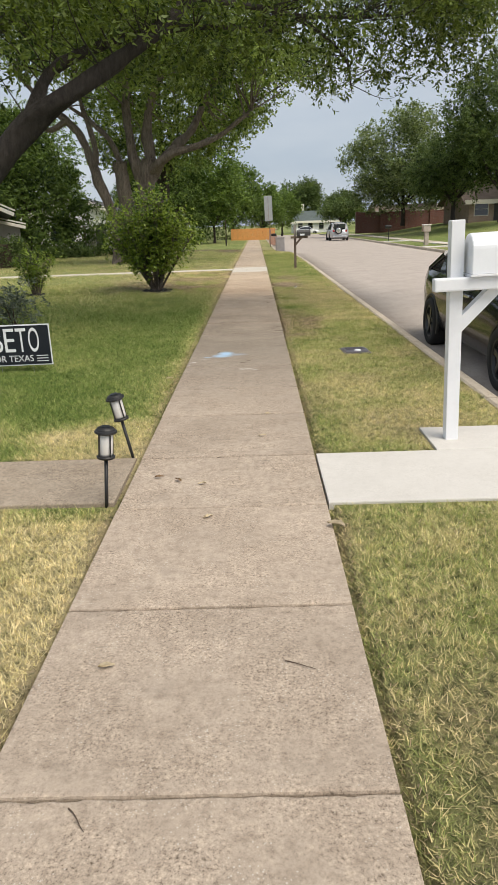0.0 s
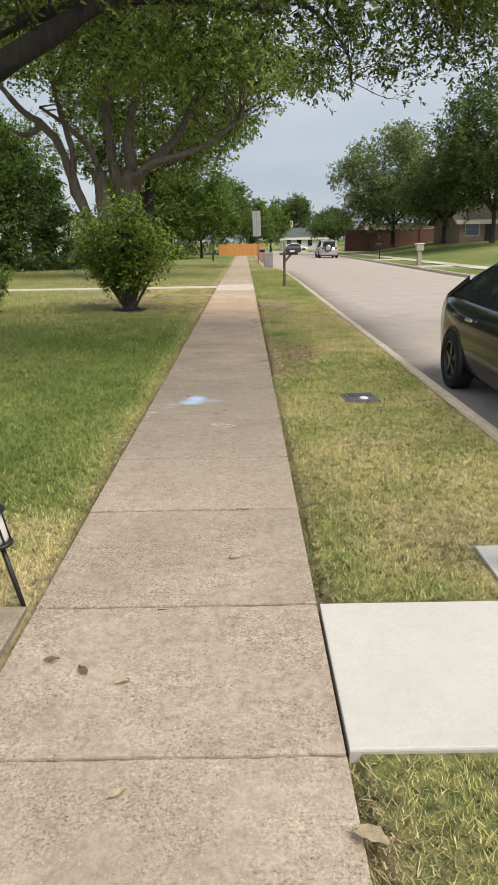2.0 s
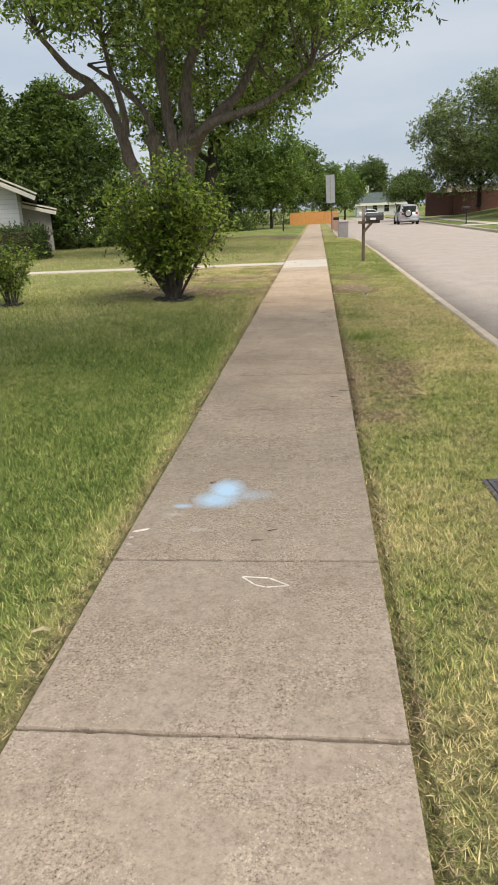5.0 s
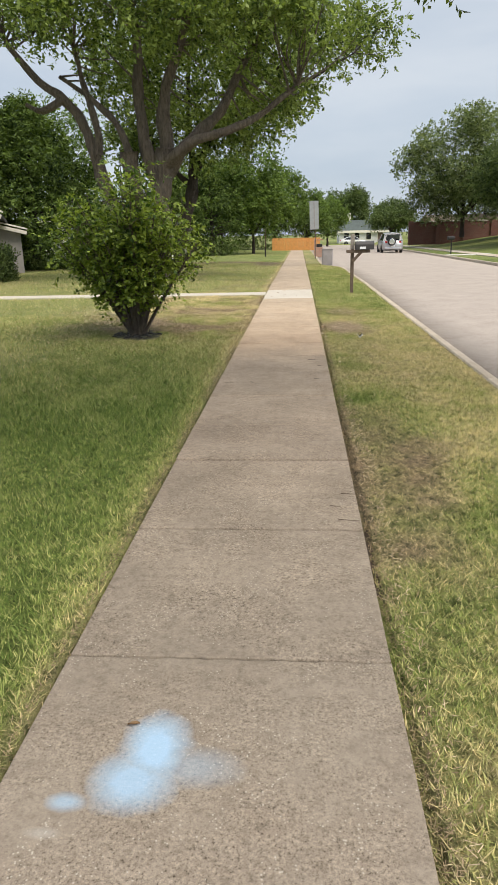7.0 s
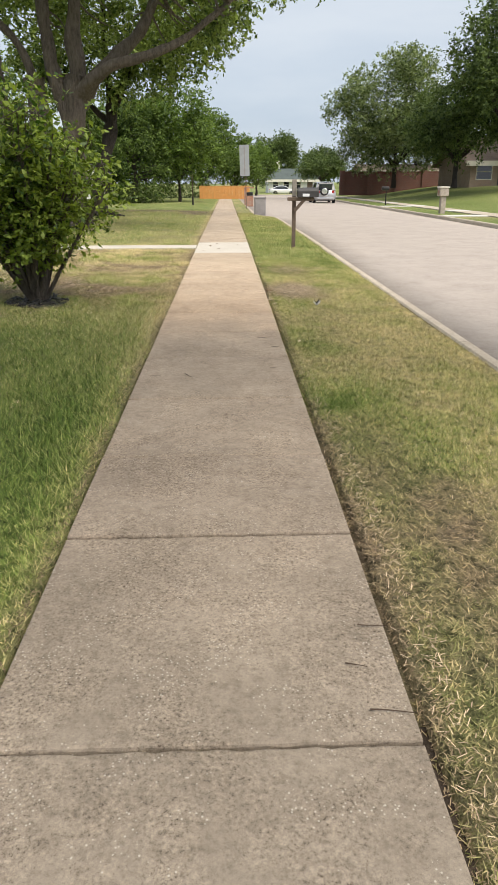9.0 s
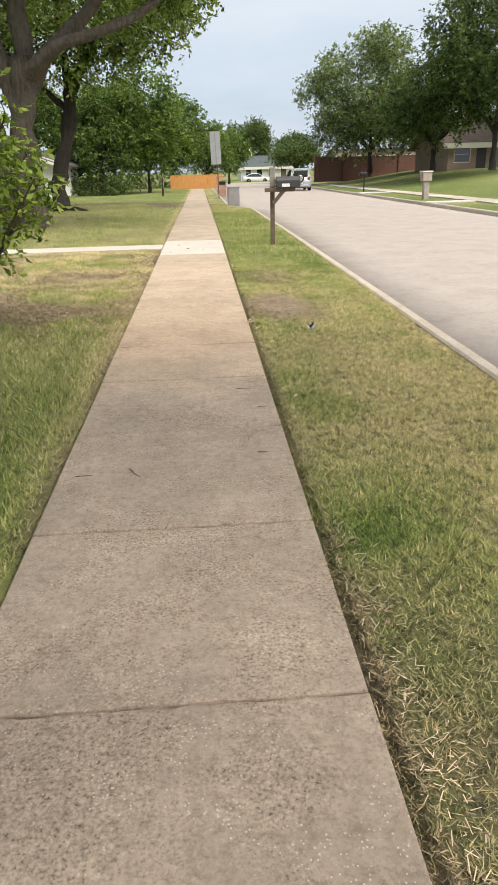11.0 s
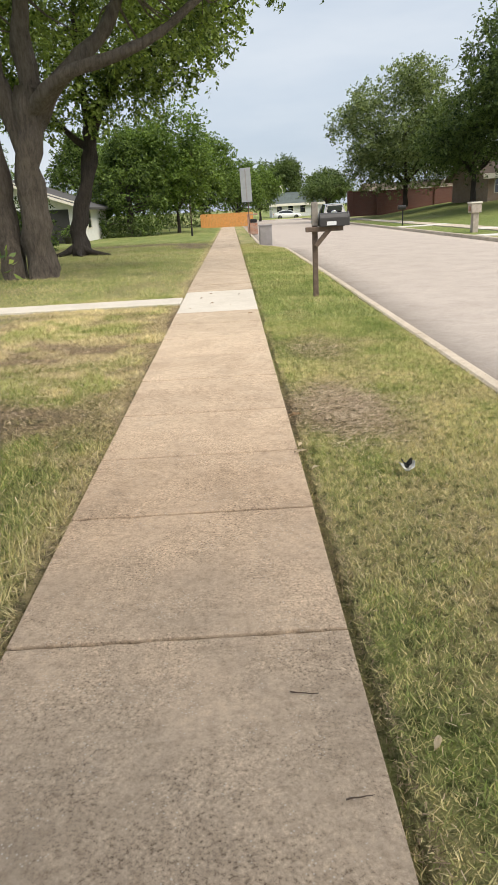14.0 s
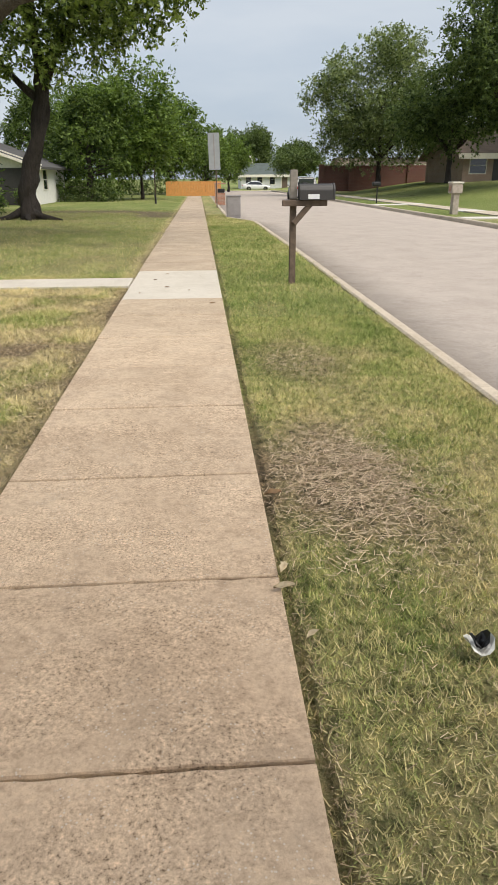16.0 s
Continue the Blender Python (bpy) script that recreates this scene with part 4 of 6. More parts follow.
# ---- pavement furniture ----
def white_mailbox():
    r = base("mailbox", 1.63, 4.91, 0.0, 0, "white-painted wooden mailbox post with white metal box", "mailbox")
    r.matrix_basis = pose(1.63, 4.91, 0.0, 0, -1.6, 0)
    part("post", box(-0.045, 0.045, -0.045, 0.045, -0.01, 1.53, 0.005), M_WPAINT, r)
    part("arm", box(-0.17, 0.62, -0.127, -0.047, 1.075, 1.163, 0.012), M_WPAINT, r)
    b = box(-0.04, 0.04, -0.044, 0.036, -0.02, 0.36, 0.005, pose(0.03, 0, 0.83, 0, 45, 0))
    part("brace", b, M_WPAINT, r)
    part("shelf", box(0.06, 0.62, -0.16, 0.06, 1.165, 1.18, 0.003), M_WPAINT, r)
    bm = bmesh.new()
    prof = [(-0.1, 0.0), (0.1, 0.0), (0.1, 0.16)] + [(0.1 * math.cos(a), 0.16 + 0.1 * math.sin(a)) for a in np.linspace(0.2, math.pi - 0.2, 9)] + [(-0.1, 0.16)]
    rows = [[bm.verts.new((x, -0.05 + s * py, 1.182 + s2 + s * pz)) for py, pz in prof] for x, s, s2 in ((0.068, 0.96, 0.004), (0.075, 1, 0), (0.565, 1, 0), (0.572, 1.04, -0.003), (0.6, 1.04, -0.003), (0.61, 0.98, 0))]
    for p, q in zip(rows, rows[1:]):
        for i in range(len(prof)):
            j = (i + 1) % len(prof)
            bm.faces.new((p[i], p[j], q[j], q[i]))
    bm.faces.new(rows[0]), bm.faces.new(rows[-1])
    bmesh.ops.recalc_face_normals(bm, faces=bm.faces)
    part("box", bm, plain("white_enamel", (0.80, 0.82, 0.86), 0.3, vary=0.03, bump=0), r)


def wooden_mailbox():
    r = base("mailbox", 1.62, 24.87, 0.0, 0, "weathered wooden post with a dark mailbox on its arm", "mailbox")
    part("post", box(-0.042, 0.042, -0.042, 0.042, -0.02, 1.2, 0.008), M_WOOD, r)
    part("post_top", box(-0.048, 0.048, -0.048, 0.048, 1.1, 1.46, 0.008), M_GREYWOOD, r, "bare grey top of the post")
    part("arm", box(-0.16, 0.44, -0.14, -0.052, 1.01, 1.085, 0.012), M_WOOD, r)
    part("brace", box(-0.035, 0.035, -0.12, -0.055, 0.0, 0.33, 0.005, pose(0.0, 0, 0.79, 0, 42, 0)), M_WOOD, r)
    bm = bmesh.new()
    prof = [(-0.1, 0.0), (0.1, 0.0), (0.1, 0.11)] + [(0.1 * math.cos(a), 0.11 + 0.09 * math.sin(a)) for a in np.linspace(0.2, math.pi - 0.2, 9)] + [(-0.1, 0.11)]
    rows = [[bm.verts.new((x, -0.1 + s * py, 1.088 + s * pz)) for py, pz in prof] for x, s in ((0.06, 0.97), (0.066, 1), (0.50, 1), (0.505, 1.05), (0.525, 1.05), (0.53, 0.99))]
    for p, q in zip(rows, rows[1:]):
        for i in range(len(prof)):
            j = (i + 1) % len(prof)
            bm.faces.new((p[i], p[j], q[j], q[i]))
    bm.faces.new(rows[0]), bm.faces.new(rows[-1])
    bmesh.ops.recalc_face_normals(bm, faces=bm.faces)
    body = part("box", bm, plain("dark_plastic_box", (0.045, 0.042, 0.042), 0.5, vary=0.2, bump=0.1), r, "dark grey plastic box")
    part("number_plate", box(0.17, 0.32, -0.206, -0.2015, 1.10, 1.16, 0.002), M_SIGNWHITE, body, "small white label")
    part("flag", box(0.34, 0.36, 0.001, 0.012, 1.12, 1.22, 0.002), M_RED, body)


def path_light(x, y, lean_x, lean_y, label):
    r = base("path_light", x, y, 0.0, 0, label, "garden light", "path lights by the walkway")
    r.matrix_basis = pose(x, y, 0, lean_x, lean_y, 15)
    part("stake", lathe([(0.009, -0.03), (0.011, 0.0), (0.011, 0.29)], 10), M_BLACK, r, smooth=True)
    part("bottom_ring", lathe([(0.02, 0.285), (0.052, 0.288), (0.054, 0.30), (0.045, 0.306), (0.03, 0.306)], 20), M_BLACK, r, smooth=True)
    part("lens", lathe([(0.036, 0.306), (0.040, 0.32), (0.042, 0.435), (0.036, 0.44)], 20), M_LAMPGLASS, r, "frosted translucent cylinder", smooth=True)
    for i in range(4):
        a = math.pi / 2 * i + 0.5
        part("rib", box(-0.004, 0.004, -0.004, 0.004, 0.302, 0.442, 0.001, pose(0.046 * math.cos(a), 0.046 * math.sin(a), 0)), M_BLACK, r)
    cap = lathe([(0.03, 0.438), (0.062, 0.44), (0.066, 0.446), (0.064, 0.454), (0.056, 0.458), (0.054, 0.464), (0.045, 0.472), (0.02, 0.478)], 22)
    part("cap", cap, M_BLACK, r)
    part("solar_panel", box(-0.024, 0.024, -0.024, 0.024, 0.476, 0.4815, 0.002), M_SIGNFACE, r)


def text_part(name, words, size, m, parent, width=None, material=None):
    cu = bpy.data.curves.new(name, "FONT")
    cu.body, cu.size, cu.extrude, cu.align_x, cu.align_y = words, size, 0.0008, "CENTER", "CENTER"
    tmp = bpy.data.objects.new("tmp_text", cu)
    scene.collection.objects.link(tmp)
    bpy.context.view_layer.update()
    me = bpy.data.meshes.new_from_object(tmp.evaluated_get(bpy.context.evaluated_depsgraph_get()))
    bpy.data.objects.remove(tmp)
    if width:
        xs = [v.co.x for v in me.vertices]
        k = width / (max(xs) - min(xs))
        for v in me.vertices:
            v.co.x *= k
    me.transform(m)
    me.materials.clear()
    me.materials.append(material or M_SIGNWHITE)
    ob = new(name, me)
    ob.parent = parent
    return ob


def yard_sign():
    r = base("yard_sign", -2.53, 7.75, 0.0, 3, "black corrugated plastic yard sign with white lettering", "yard sign")
    part("panel", box(-0.41, 0.41, -0.004, 0.004, 0.1, 0.565, 0.002), M_SIGNWHITE, r, "white-edged panel")
    part("face", box(-0.397, 0.397, -0.0075, -0.0045, 0.113, 0.552, 0.0), M_SIGNFACE, r, "black printed face")
    for letter, lx in zip("BETO", (-0.195, -0.055, 0.085, 0.222)):
        text_part("letter", letter, 0.39, pose(lx, -0.0085, 0.375, 90, 0, 0), r, 0.118)
    text_part("small_lettering", "FOR TEXAS", 0.105, pose(-0.045, -0.0085, 0.178, 90, 0, 0), r, 0.48)
    for i in range(3):
        part("stripe", box(0.235, 0.365, -0.0095, -0.008, 0.143 + 0.031 * i, 0.152 + 0.031 * i), M_SIGNWHITE, r)
    for x in (-0.18, 0.18):
        part("wire_leg", tube(((x, 0.006, 0.5), (x, 0.008, 0.2), (x, 0.006, -0.05)), (0.002, 0.002, 0.002), 6), M_WIRE, r)


def meter_cover():
    r = base("meter_box", 1.45, 8.57, -0.012, 4, "dark plastic water meter lid set in the grass", "utility cover")
    part("frame", box(-0.17, 0.17, -0.2, 0.2, -0.05, 0.012, 0.012), M_METERLID, r)
    part("lid", box(-0.145, 0.145, -0.175, 0.175, -0.02, 0.022, 0.008), M_METERLID, r)
    part("cap", lathe([(0.042, 0.015), (0.042, 0.03), (0.034, 0.035), (0.01, 0.037)], 20, pose(0.01, -0.09, 0)), M_SIGNWHITE, r, "round white cap", smooth=True)
    for i in range(5):
        part("rib", box(-0.12, 0.12, -0.006, 0.006, 0.02, 0.027, 0.002, pose(0, 0.0 + 0.032 * i, 0)), M_METERLID, r)


white_mailbox()
wooden_mailbox()
path_light(-0.69, 3.86, 0, 5, "black solar path light with frosted lens beside the walkway")
path_light(-0.68, 4.705, 0, -11, "leaning black solar path light with frosted lens in the grass")
yard_sign()
meter_cover()


def curled_leaf(name, x, y, z, size, rz, tilt, material, label, seed, wide=0.5):
    rng = random.Random(seed)
    bm = bmesh.new()
    n, rows = 7, []
    for i in range(n):
        t = i / (n - 1)
        w = size * wide * 0.5 * math.sin(math.pi * (0.06 + 0.9 * t)) * (1 + 0.25 * rng.uniform(-1, 1))
        zz = size * 0.07 * math.sin(math.pi * t) + 0.003
        rows.append([bm.verts.new((size * (t - 0.5), s * w, zz + abs(s) * size * 0.12 * (1 + 0.5 * rng.uniform(-1, 1)))) for s in (-1, 0, 1)])
    for p, q in zip(rows, rows[1:]):
        for k in range(2):
            bm.faces.new((p[k], p[k + 1], q[k + 1], q[k]))
    bmesh.ops.solidify(bm, geom=list(bm.faces), thickness=0.0012)
    ob = finish(name, bm, material, True)
    ob.matrix_basis = pose(x, y, z, tilt, 0, rz)
    return tagged(ob, label, "leaf", "fallen leaves on the path")


for i, (x, y, s, rz, pale) in enumerate((
        (0.625, 3.45, 0.10, -30, 1), (-0.43, 4.27, 0.06, 10, 0), (-0.30, 4.20, 0.065, 130, 0), (-0.14, 4.13, 0.055, 20, 1), (-0.07, 3.62, 0.06, 30, 1),
        (-0.36, 2.30, 0.06, 10, 1), (0.30, 5.72, 0.05, 0, 1), (-0.72, 7.2, 0.07, 20, 1), (0.25, 5.1, 0.06, 10, 1), (-0.27, 8.70, 0.04, 10, 0),
        (0.66, 18.18, 0.085, 15, 0), (0.63, 17.55, 0.075, 70, 1), (0.68, 17.15, 0.06, 40, 1), (0.62, 17.42, 0.08, 5, 1), (0.76, 15.05, 0.06, 60, 1),
        (-0.1, 24.6, 0.06, 10, 0), (0.2, 24.3, 0.05, 80, 0), (-0.3, 25.3, 0.06, 40, 0), (0.35, 25.6, 0.05, 120, 0), (-0.15, 25.9, 0.05, 0, 0), (0.48, 23.3, 0.06, 20, 0), (0.05, 23.6, 0.05, 90, 0), (-0.42, 24.1, 0.05, 60, 0))):
    curled_leaf("fallen_leaf", x, y, 0.002 if abs(x) < 0.61 else 0.012, s, rz, 6 * (i % 3), M_PALELEAF if pale else M_DEADLEAF,
                "pale curled dead leaf on the pavement" if pale else "small brown dead leaf on the pavement", i, 0.55 if s > 0.09 else 0.4)


def fallen_twig(x, y, ln, rz, seed):
    rng = random.Random(seed)
    pts = [Vector((ln * (t - 0.5), ln * 0.025 * math.sin(3 * t + seed) + 0.02 * ln * rng.uniform(-1, 1), 0.005)) for t in (0, 0.25, 0.5, 0.75, 1)]
    bm = tube(smooth_path(pts, 3), [0.0024 - 0.00011 * i for i in range(13)], 6)
    ob = finish("fallen_twig", bm, M_TWIG, True)
    ob.matrix_basis = pose(x, y, 0.001, 0, 0, rz)
    tagged(ob, "thin dark dry twig lying on the pavement", "twig", "fallen twigs")


for i, (x, y, ln, rz) in enumerate(((0.36, 2.28, 0.12, -25), (-0.30, 1.62, 0.1, -50), (-0.22, 13.95, 0.13, -55), (-0.48, 13.95, 0.09, 5),
                                    (0.57, 10.75, 0.1, -8), (0.48, 10.55, 0.07, -20), (0.55, 10.35, 0.13, -8), (0.46, 14.15, 0.06, 0), (0.52, 14.9, 0.07, 10), (-0.05, 4.62, 0.05, 5), (0.42, 15.3, 0.09, -12), (0.12, 8.09, 0.05, 20), (0.05, 7.98, 0.06, 2))):
    fallen_twig(x, y, ln, rz, i)


def paper_scrap():
    """A crumpled torn scrap, white outside and black within."""
    e = base("paper_scrap", 1.17, 17.03, 0.012, 20, "small crumpled white and black scrap lying in the grass", "litter")
    for name, mat, k in (("outer_sheet", plain("scrap_white", (0.72, 0.71, 0.68), 0.7, vary=0.15), 1.0), ("lining", M_BLACK, 0.66)):
        bm = bmesh.new()
        rows = []
        for i in range(5):
            r = (0.004 + 0.012 * i) * k
            rows.append([bm.verts.new((r * math.cos(q * 0.524) * 0.85, r * math.sin(q * 0.524),
                                       0.004 + (1 - k) * 0.05 + 0.010 * i * (0.9 + 0.45 * math.sin(q * 1.05 + 2.1)) + 0.007 * math.sin(q * 2.3 + i * 1.7))) for q in range(12)])
        for p, q in zip(rows, rows[1:]):
            for i in range(12):
                bm.faces.new((p[i], p[(i + 1) % 12], q[(i + 1) % 12], q[i]))
        bm.faces.new(rows[0])
        part(name, bm, mat, e)


paper_scrap()


# ---- vehicles ----
def loft(stations, bm=None, close=True):
    """Skin through rings of points, all of one count."""
    bm = bm or bmesh.new()
    rows = [[bm.verts.new(p) for p in ring] for ring in stations]
    n = len(rows[0])
    for p, q in zip(rows, rows[1:]):
        for i in range(n if close else n - 1):
            j = (i + 1) % n
            bm.faces.new((p[i], p[j], q[j], q[i]))
    if close:
        bm.faces.new(rows[0]), bm.faces.new(rows[-1])
    bmesh.ops.recalc_face_normals(bm, faces=bm.faces)
    return bm


def wheel(parent, x, y, r, w, spokes=5, rim_mat=None):
    m = pose(x, y, r, 0, 90 if x > 0 else -90, 0)
    tyre = lathe([(r * 0.62, -w / 2), (r * 0.93, -w / 2), (r, -w * 0.36), (r, w * 0.36), (r * 0.93, w / 2), (r * 0.66, w / 2), (r * 0.62, w * 0.3)], 28, m)
    t = part("wheel", tyre, M_TYRE, parent, smooth=True)
    rim = lathe([(r * 0.64, w * 0.28), (r * 0.66, w * 0.47), (r * 0.60, w * 0.44), (r * 0.56, w * 0.2), (0.03, w * 0.16)], 24, m)
    for k in range(spokes):
        box(0.0, r * 0.6, -0.03, 0.03, w * 0.22, w * 0.40, 0.006, m @ pose(0, 0, 0, 0, 0, 360 * k / spokes), rim)
    lathe([(0.06, w * 0.2), (0.055, w * 0.45), (0.02, w * 0.46)], 12, m, rim)
    part("rim", rim, rim_mat or M_RIM, t)


def car(name, label, x, y, z, rz, L, W, H, paint, prof, cabin, belt, axles, r, seed=0, rear_lights=True, spare=False, mat_rim=None):
    """prof: (fraction along, top height, half-width share) of the lower body from nose to tail; cabin: (fraction, height) of the greenhouse line."""
    e = base(name, x, y, z, rz, label, "car")
    rings = []
    for f, zt, wf in prof:
        yv, hw = (f - 0.5) * L, W / 2 * wf
        zb = 0.2 + 0.16 * max(0, abs(f - 0.5) * 2 - 0.8) / 0.2
        rings.append([(-hw * 0.86, yv, zb), (-hw * 0.98, yv, zb + 0.1), (-hw, yv, zb + (zt - zb) * 0.5), (-hw * 0.985, yv, zb + (zt - zb) * 0.78), (-hw * 0.93, yv, zt - 0.03), (-hw * 0.6, yv, zt + 0.012), (0, yv, zt + 0.03),
                      (hw * 0.6, yv, zt + 0.012), (hw * 0.93, yv, zt - 0.03), (hw * 0.985, yv, zb + (zt - zb) * 0.78), (hw, yv, zb + (zt - zb) * 0.5), (hw * 0.98, yv, zb + 0.1), (hw * 0.86, yv, zb)])
    body = part("body", loft(rings), paint, e, smooth=True)
    # greenhouse: glass below, roof skin above
    g, roof = [], []
    for f, zt in cabin:
        yv = (f - 0.5) * L
        s = (zt - belt) / (H - belt)
        hb, ht = W / 2 * 0.90, W / 2 * (0.90 - 0.21 * s)
        g.append([(-hb, yv, belt - 0.05), (-ht - 0.004, yv, zt - 0.05 * s), (-ht * 0.8, yv, zt - 0.012), (ht * 0.8, yv, zt - 0.012), (ht + 0.004, yv, zt - 0.05 * s), (hb, yv, belt - 0.05)])
        if s > 0.5:
            roof.append([(-ht - 0.012, yv, zt - 0.055), (-ht * 0.93, yv, zt - 0.008), (-ht * 0.5, yv, zt + 0.016), (0, yv, zt + 0.024), (ht * 0.5, yv, zt + 0.016), (ht * 0.93, yv, zt - 0.008), (ht + 0.012, yv, zt - 0.055)])
    part("side_glass", loft(g), M_GLASS, e, "dark reflecting windows")
    part("roof", loft(roof, None, False), paint, e, smooth=True)
    for sx in (-1, 1):
        # pillars follow the greenhouse line at both ends and the middle
        for a, b in ((0, 1), (len(cabin) - 2, len(cabin) - 1)):
            p0, p1 = cabin[a], cabin[b]

            def edge(q):
                s = (q[1] - belt) / (H - belt)
                return (sx * (W / 2 * (0.90 - 0.21 * s) + 0.004), (q[0] - 0.5) * L, q[1] - 0.03)
            part("pillar", tube((edge(p0), edge(p1)), (0.045, 0.04), 6), paint, e)
        midf = 0.53
        part("pillar", tube(((sx * W / 2 * 0.905, (midf - 0.5) * L, belt - 0.03), (sx * W / 2 * 0.70, (midf - 0.48) * L, H - 0.06)), (0.035, 0.035), 6), M_BLACK, e)
        m = box(-0.06, 0.06, -0.09, 0.07, -0.055, 0.065, 0.04, pose(sx * (W / 2 + 0.06), (cabin[0][0] - 0.5 + 0.055) * L, belt + 0.03))
        part("mirror", m, paint, e)
        for hf in (0.46, 0.68):
            part("door_handle", box(-0.018, 0.018, -0.1, 0.1, -0.018, 0.018, 0.012, pose(sx * (W / 2 * 0.985 + 0.012), (hf - 0.5) * L, belt - 0.14)), M_CHROME, e, "chrome door handle")
        for fy in axles:
            wheel(e, sx * (W / 2 - 0.082), (fy - 0.5) * L, r, 0.21, 5, mat_rim)
            arch = tube([(sx * (W / 2 - 0.012), (fy - 0.5) * L + r * 1.09 * math.cos(a), r + r * 1.09 * math.sin(a)) for a in np.linspace(-0.35, math.pi + 0.35, 22)], [0.022] * 22, 6)
            part("wheel_arch", arch, M_BLACK, e)
        part("headlight", box(-0.13, 0.13, -0.06, 0.1, -0.06, 0.06, 0.04, pose(sx * W / 2 * 0.72, (prof[0][0] - 0.5) * L + 0.1, prof[1][1] - 0.1)), M_CHROME, e, "clear headlight")
        part("tail_light", box(-0.12, 0.08, -0.03, 0.045, -0.09, 0.09, 0.03, pose(sx * W / 2 * 0.66, 0.5 * L - 0.02, belt - 0.12)), M_RED, e, "red tail light")
    part("bumper", box(-W / 2 * 0.76, W / 2 * 0.76, 0.5 * L - 0.12, 0.5 * L + 0.05, 0.34, 0.52, 0.05), paint, e)
    part("number_plate", box(-0.16, 0.16, 0.5 * L + 0.052, 0.5 * L + 0.06, 0.55, 0.66), M_SIGNWHITE, e)
    if spare:
        m = pose(0.12, 0.5 * L + 0.03, 0.98, -90, 0, 0)
        s = part("spare_wheel", lathe([(0.30, 0.0), (0.345, 0.02), (0.345, 0.15), (0.30, 0.19), (0.05, 0.19)], 28, m), M_TYRE, e, "spare wheel on the back door", smooth=True)
        c = lathe([(0.22, 0.17), (0.24, 0.2), (0.2, 0.215), (0.03, 0.215)], 24, m)
        for k in range(5):
            box(0.05, 0.21, -0.03, 0.03, 0.2, 0.228, 0.004, m @ pose(0, 0, 0, 0, 0, 72 * k), c)
        part("rim", c, M_CHROME, s)
        part("rear_window", box(-0.56, 0.56, 0.47 * L, 0.5 * L - 0.05, 1.16, 1.56, 0.02), M_GLASS, e, "dark rear window")
    return e


sedan_prof = ((0.0, 0.56, 0.72), (0.03, 0.68, 0.86), (0.1, 0.78, 0.96), (0.24, 0.9, 1.0), (0.3, 0.945, 1.0), (0.5, 0.965, 1.0), (0.75, 0.99, 1.0), (0.88, 1.02, 0.98), (0.96, 1.01, 0.9), (1.0, 0.86, 0.8))
sedan_cabin = ((0.255, 0.93), (0.40, 1.38), (0.47, 1.44), (0.60, 1.455), (0.72, 1.39), (0.80, 1.24), (0.90, 1.02))
car("sedan", "dark grey-black sedan parked at the kerb", 3.53, 8.15, -0.13, 0, 4.75, 1.84, 1.455, M_CARBLACK, sedan_prof, sedan_cabin, 0.96, (0.205, 0.79), 0.325)
suv_prof = ((0.0, 0.7, 0.75), (0.04, 0.86, 0.9), (0.14, 0.98, 0.98), (0.28, 1.04, 1.0), (0.5, 1.06, 1.0), (0.8, 1.06, 1.0), (0.96, 1.06, 0.98), (1.0, 0.98, 0.92))
suv_cabin = ((0.25, 1.03), (0.38, 1.56), (0.46, 1.66), (0.7, 1.69), (0.9, 1.64), (0.975, 1.06))
car("suv", "silver sport utility car with a spare wheel on its back door", 8.3, 70.0, -0.33, 180, 4.4, 1.8, 1.69, M_CARSILVER, suv_prof, suv_cabin, 1.05, (0.2, 0.79), 0.35, spare=True)
car("sedan", "white sedan parked at the end of the street", 9.7, 130.0, -0.75, 90, 4.6, 1.8, 1.45, M_CARWHITE, sedan_prof, sedan_cabin, 0.96, (0.205, 0.79), 0.32)


# ---- houses, walls and fences ----
def gable_roof(x0, x1, y0, y1, zw, rise, over, axis, thick=0.14):
    """A gabled roof slab; axis 0: ridge along x."""
    bm = bmesh.new()
    if axis == 0:
        a, b, c0, c1 = x0 - over, x1 + over, y0 - over, y1 + over
    else:
        a, b, c0, c1 = y0 - over, y1 + over, x0 - over, x1 + over
    mid = (c0 + c1) / 2
    drop = rise * over / ((c1 - c0) / 2 - over)
    sec = [(c0, zw - drop), (mid, zw + rise), (c1, zw - drop), (c1, zw - drop - thick), (mid, zw + rise - thick), (c0, zw - drop - thick)]
    rows = []
    for s in (a, b):
        rows.append([bm.verts.new((s, c, z) if axis == 0 else (c, s, z)) for c, z in sec])
    for i in range(6):
        j = (i + 1) % 6
        bm.faces.new((rows[0][i], rows[0][j], rows[1][j], rows[1][i]))
    for r in rows:
        bm.faces.new((r[0], r[1], r[4], r[5]))
        bm.faces.new((r[1], r[2], r[3], r[4]))
    bmesh.ops.recalc_face_normals(bm, faces=bm.faces)
    return bm


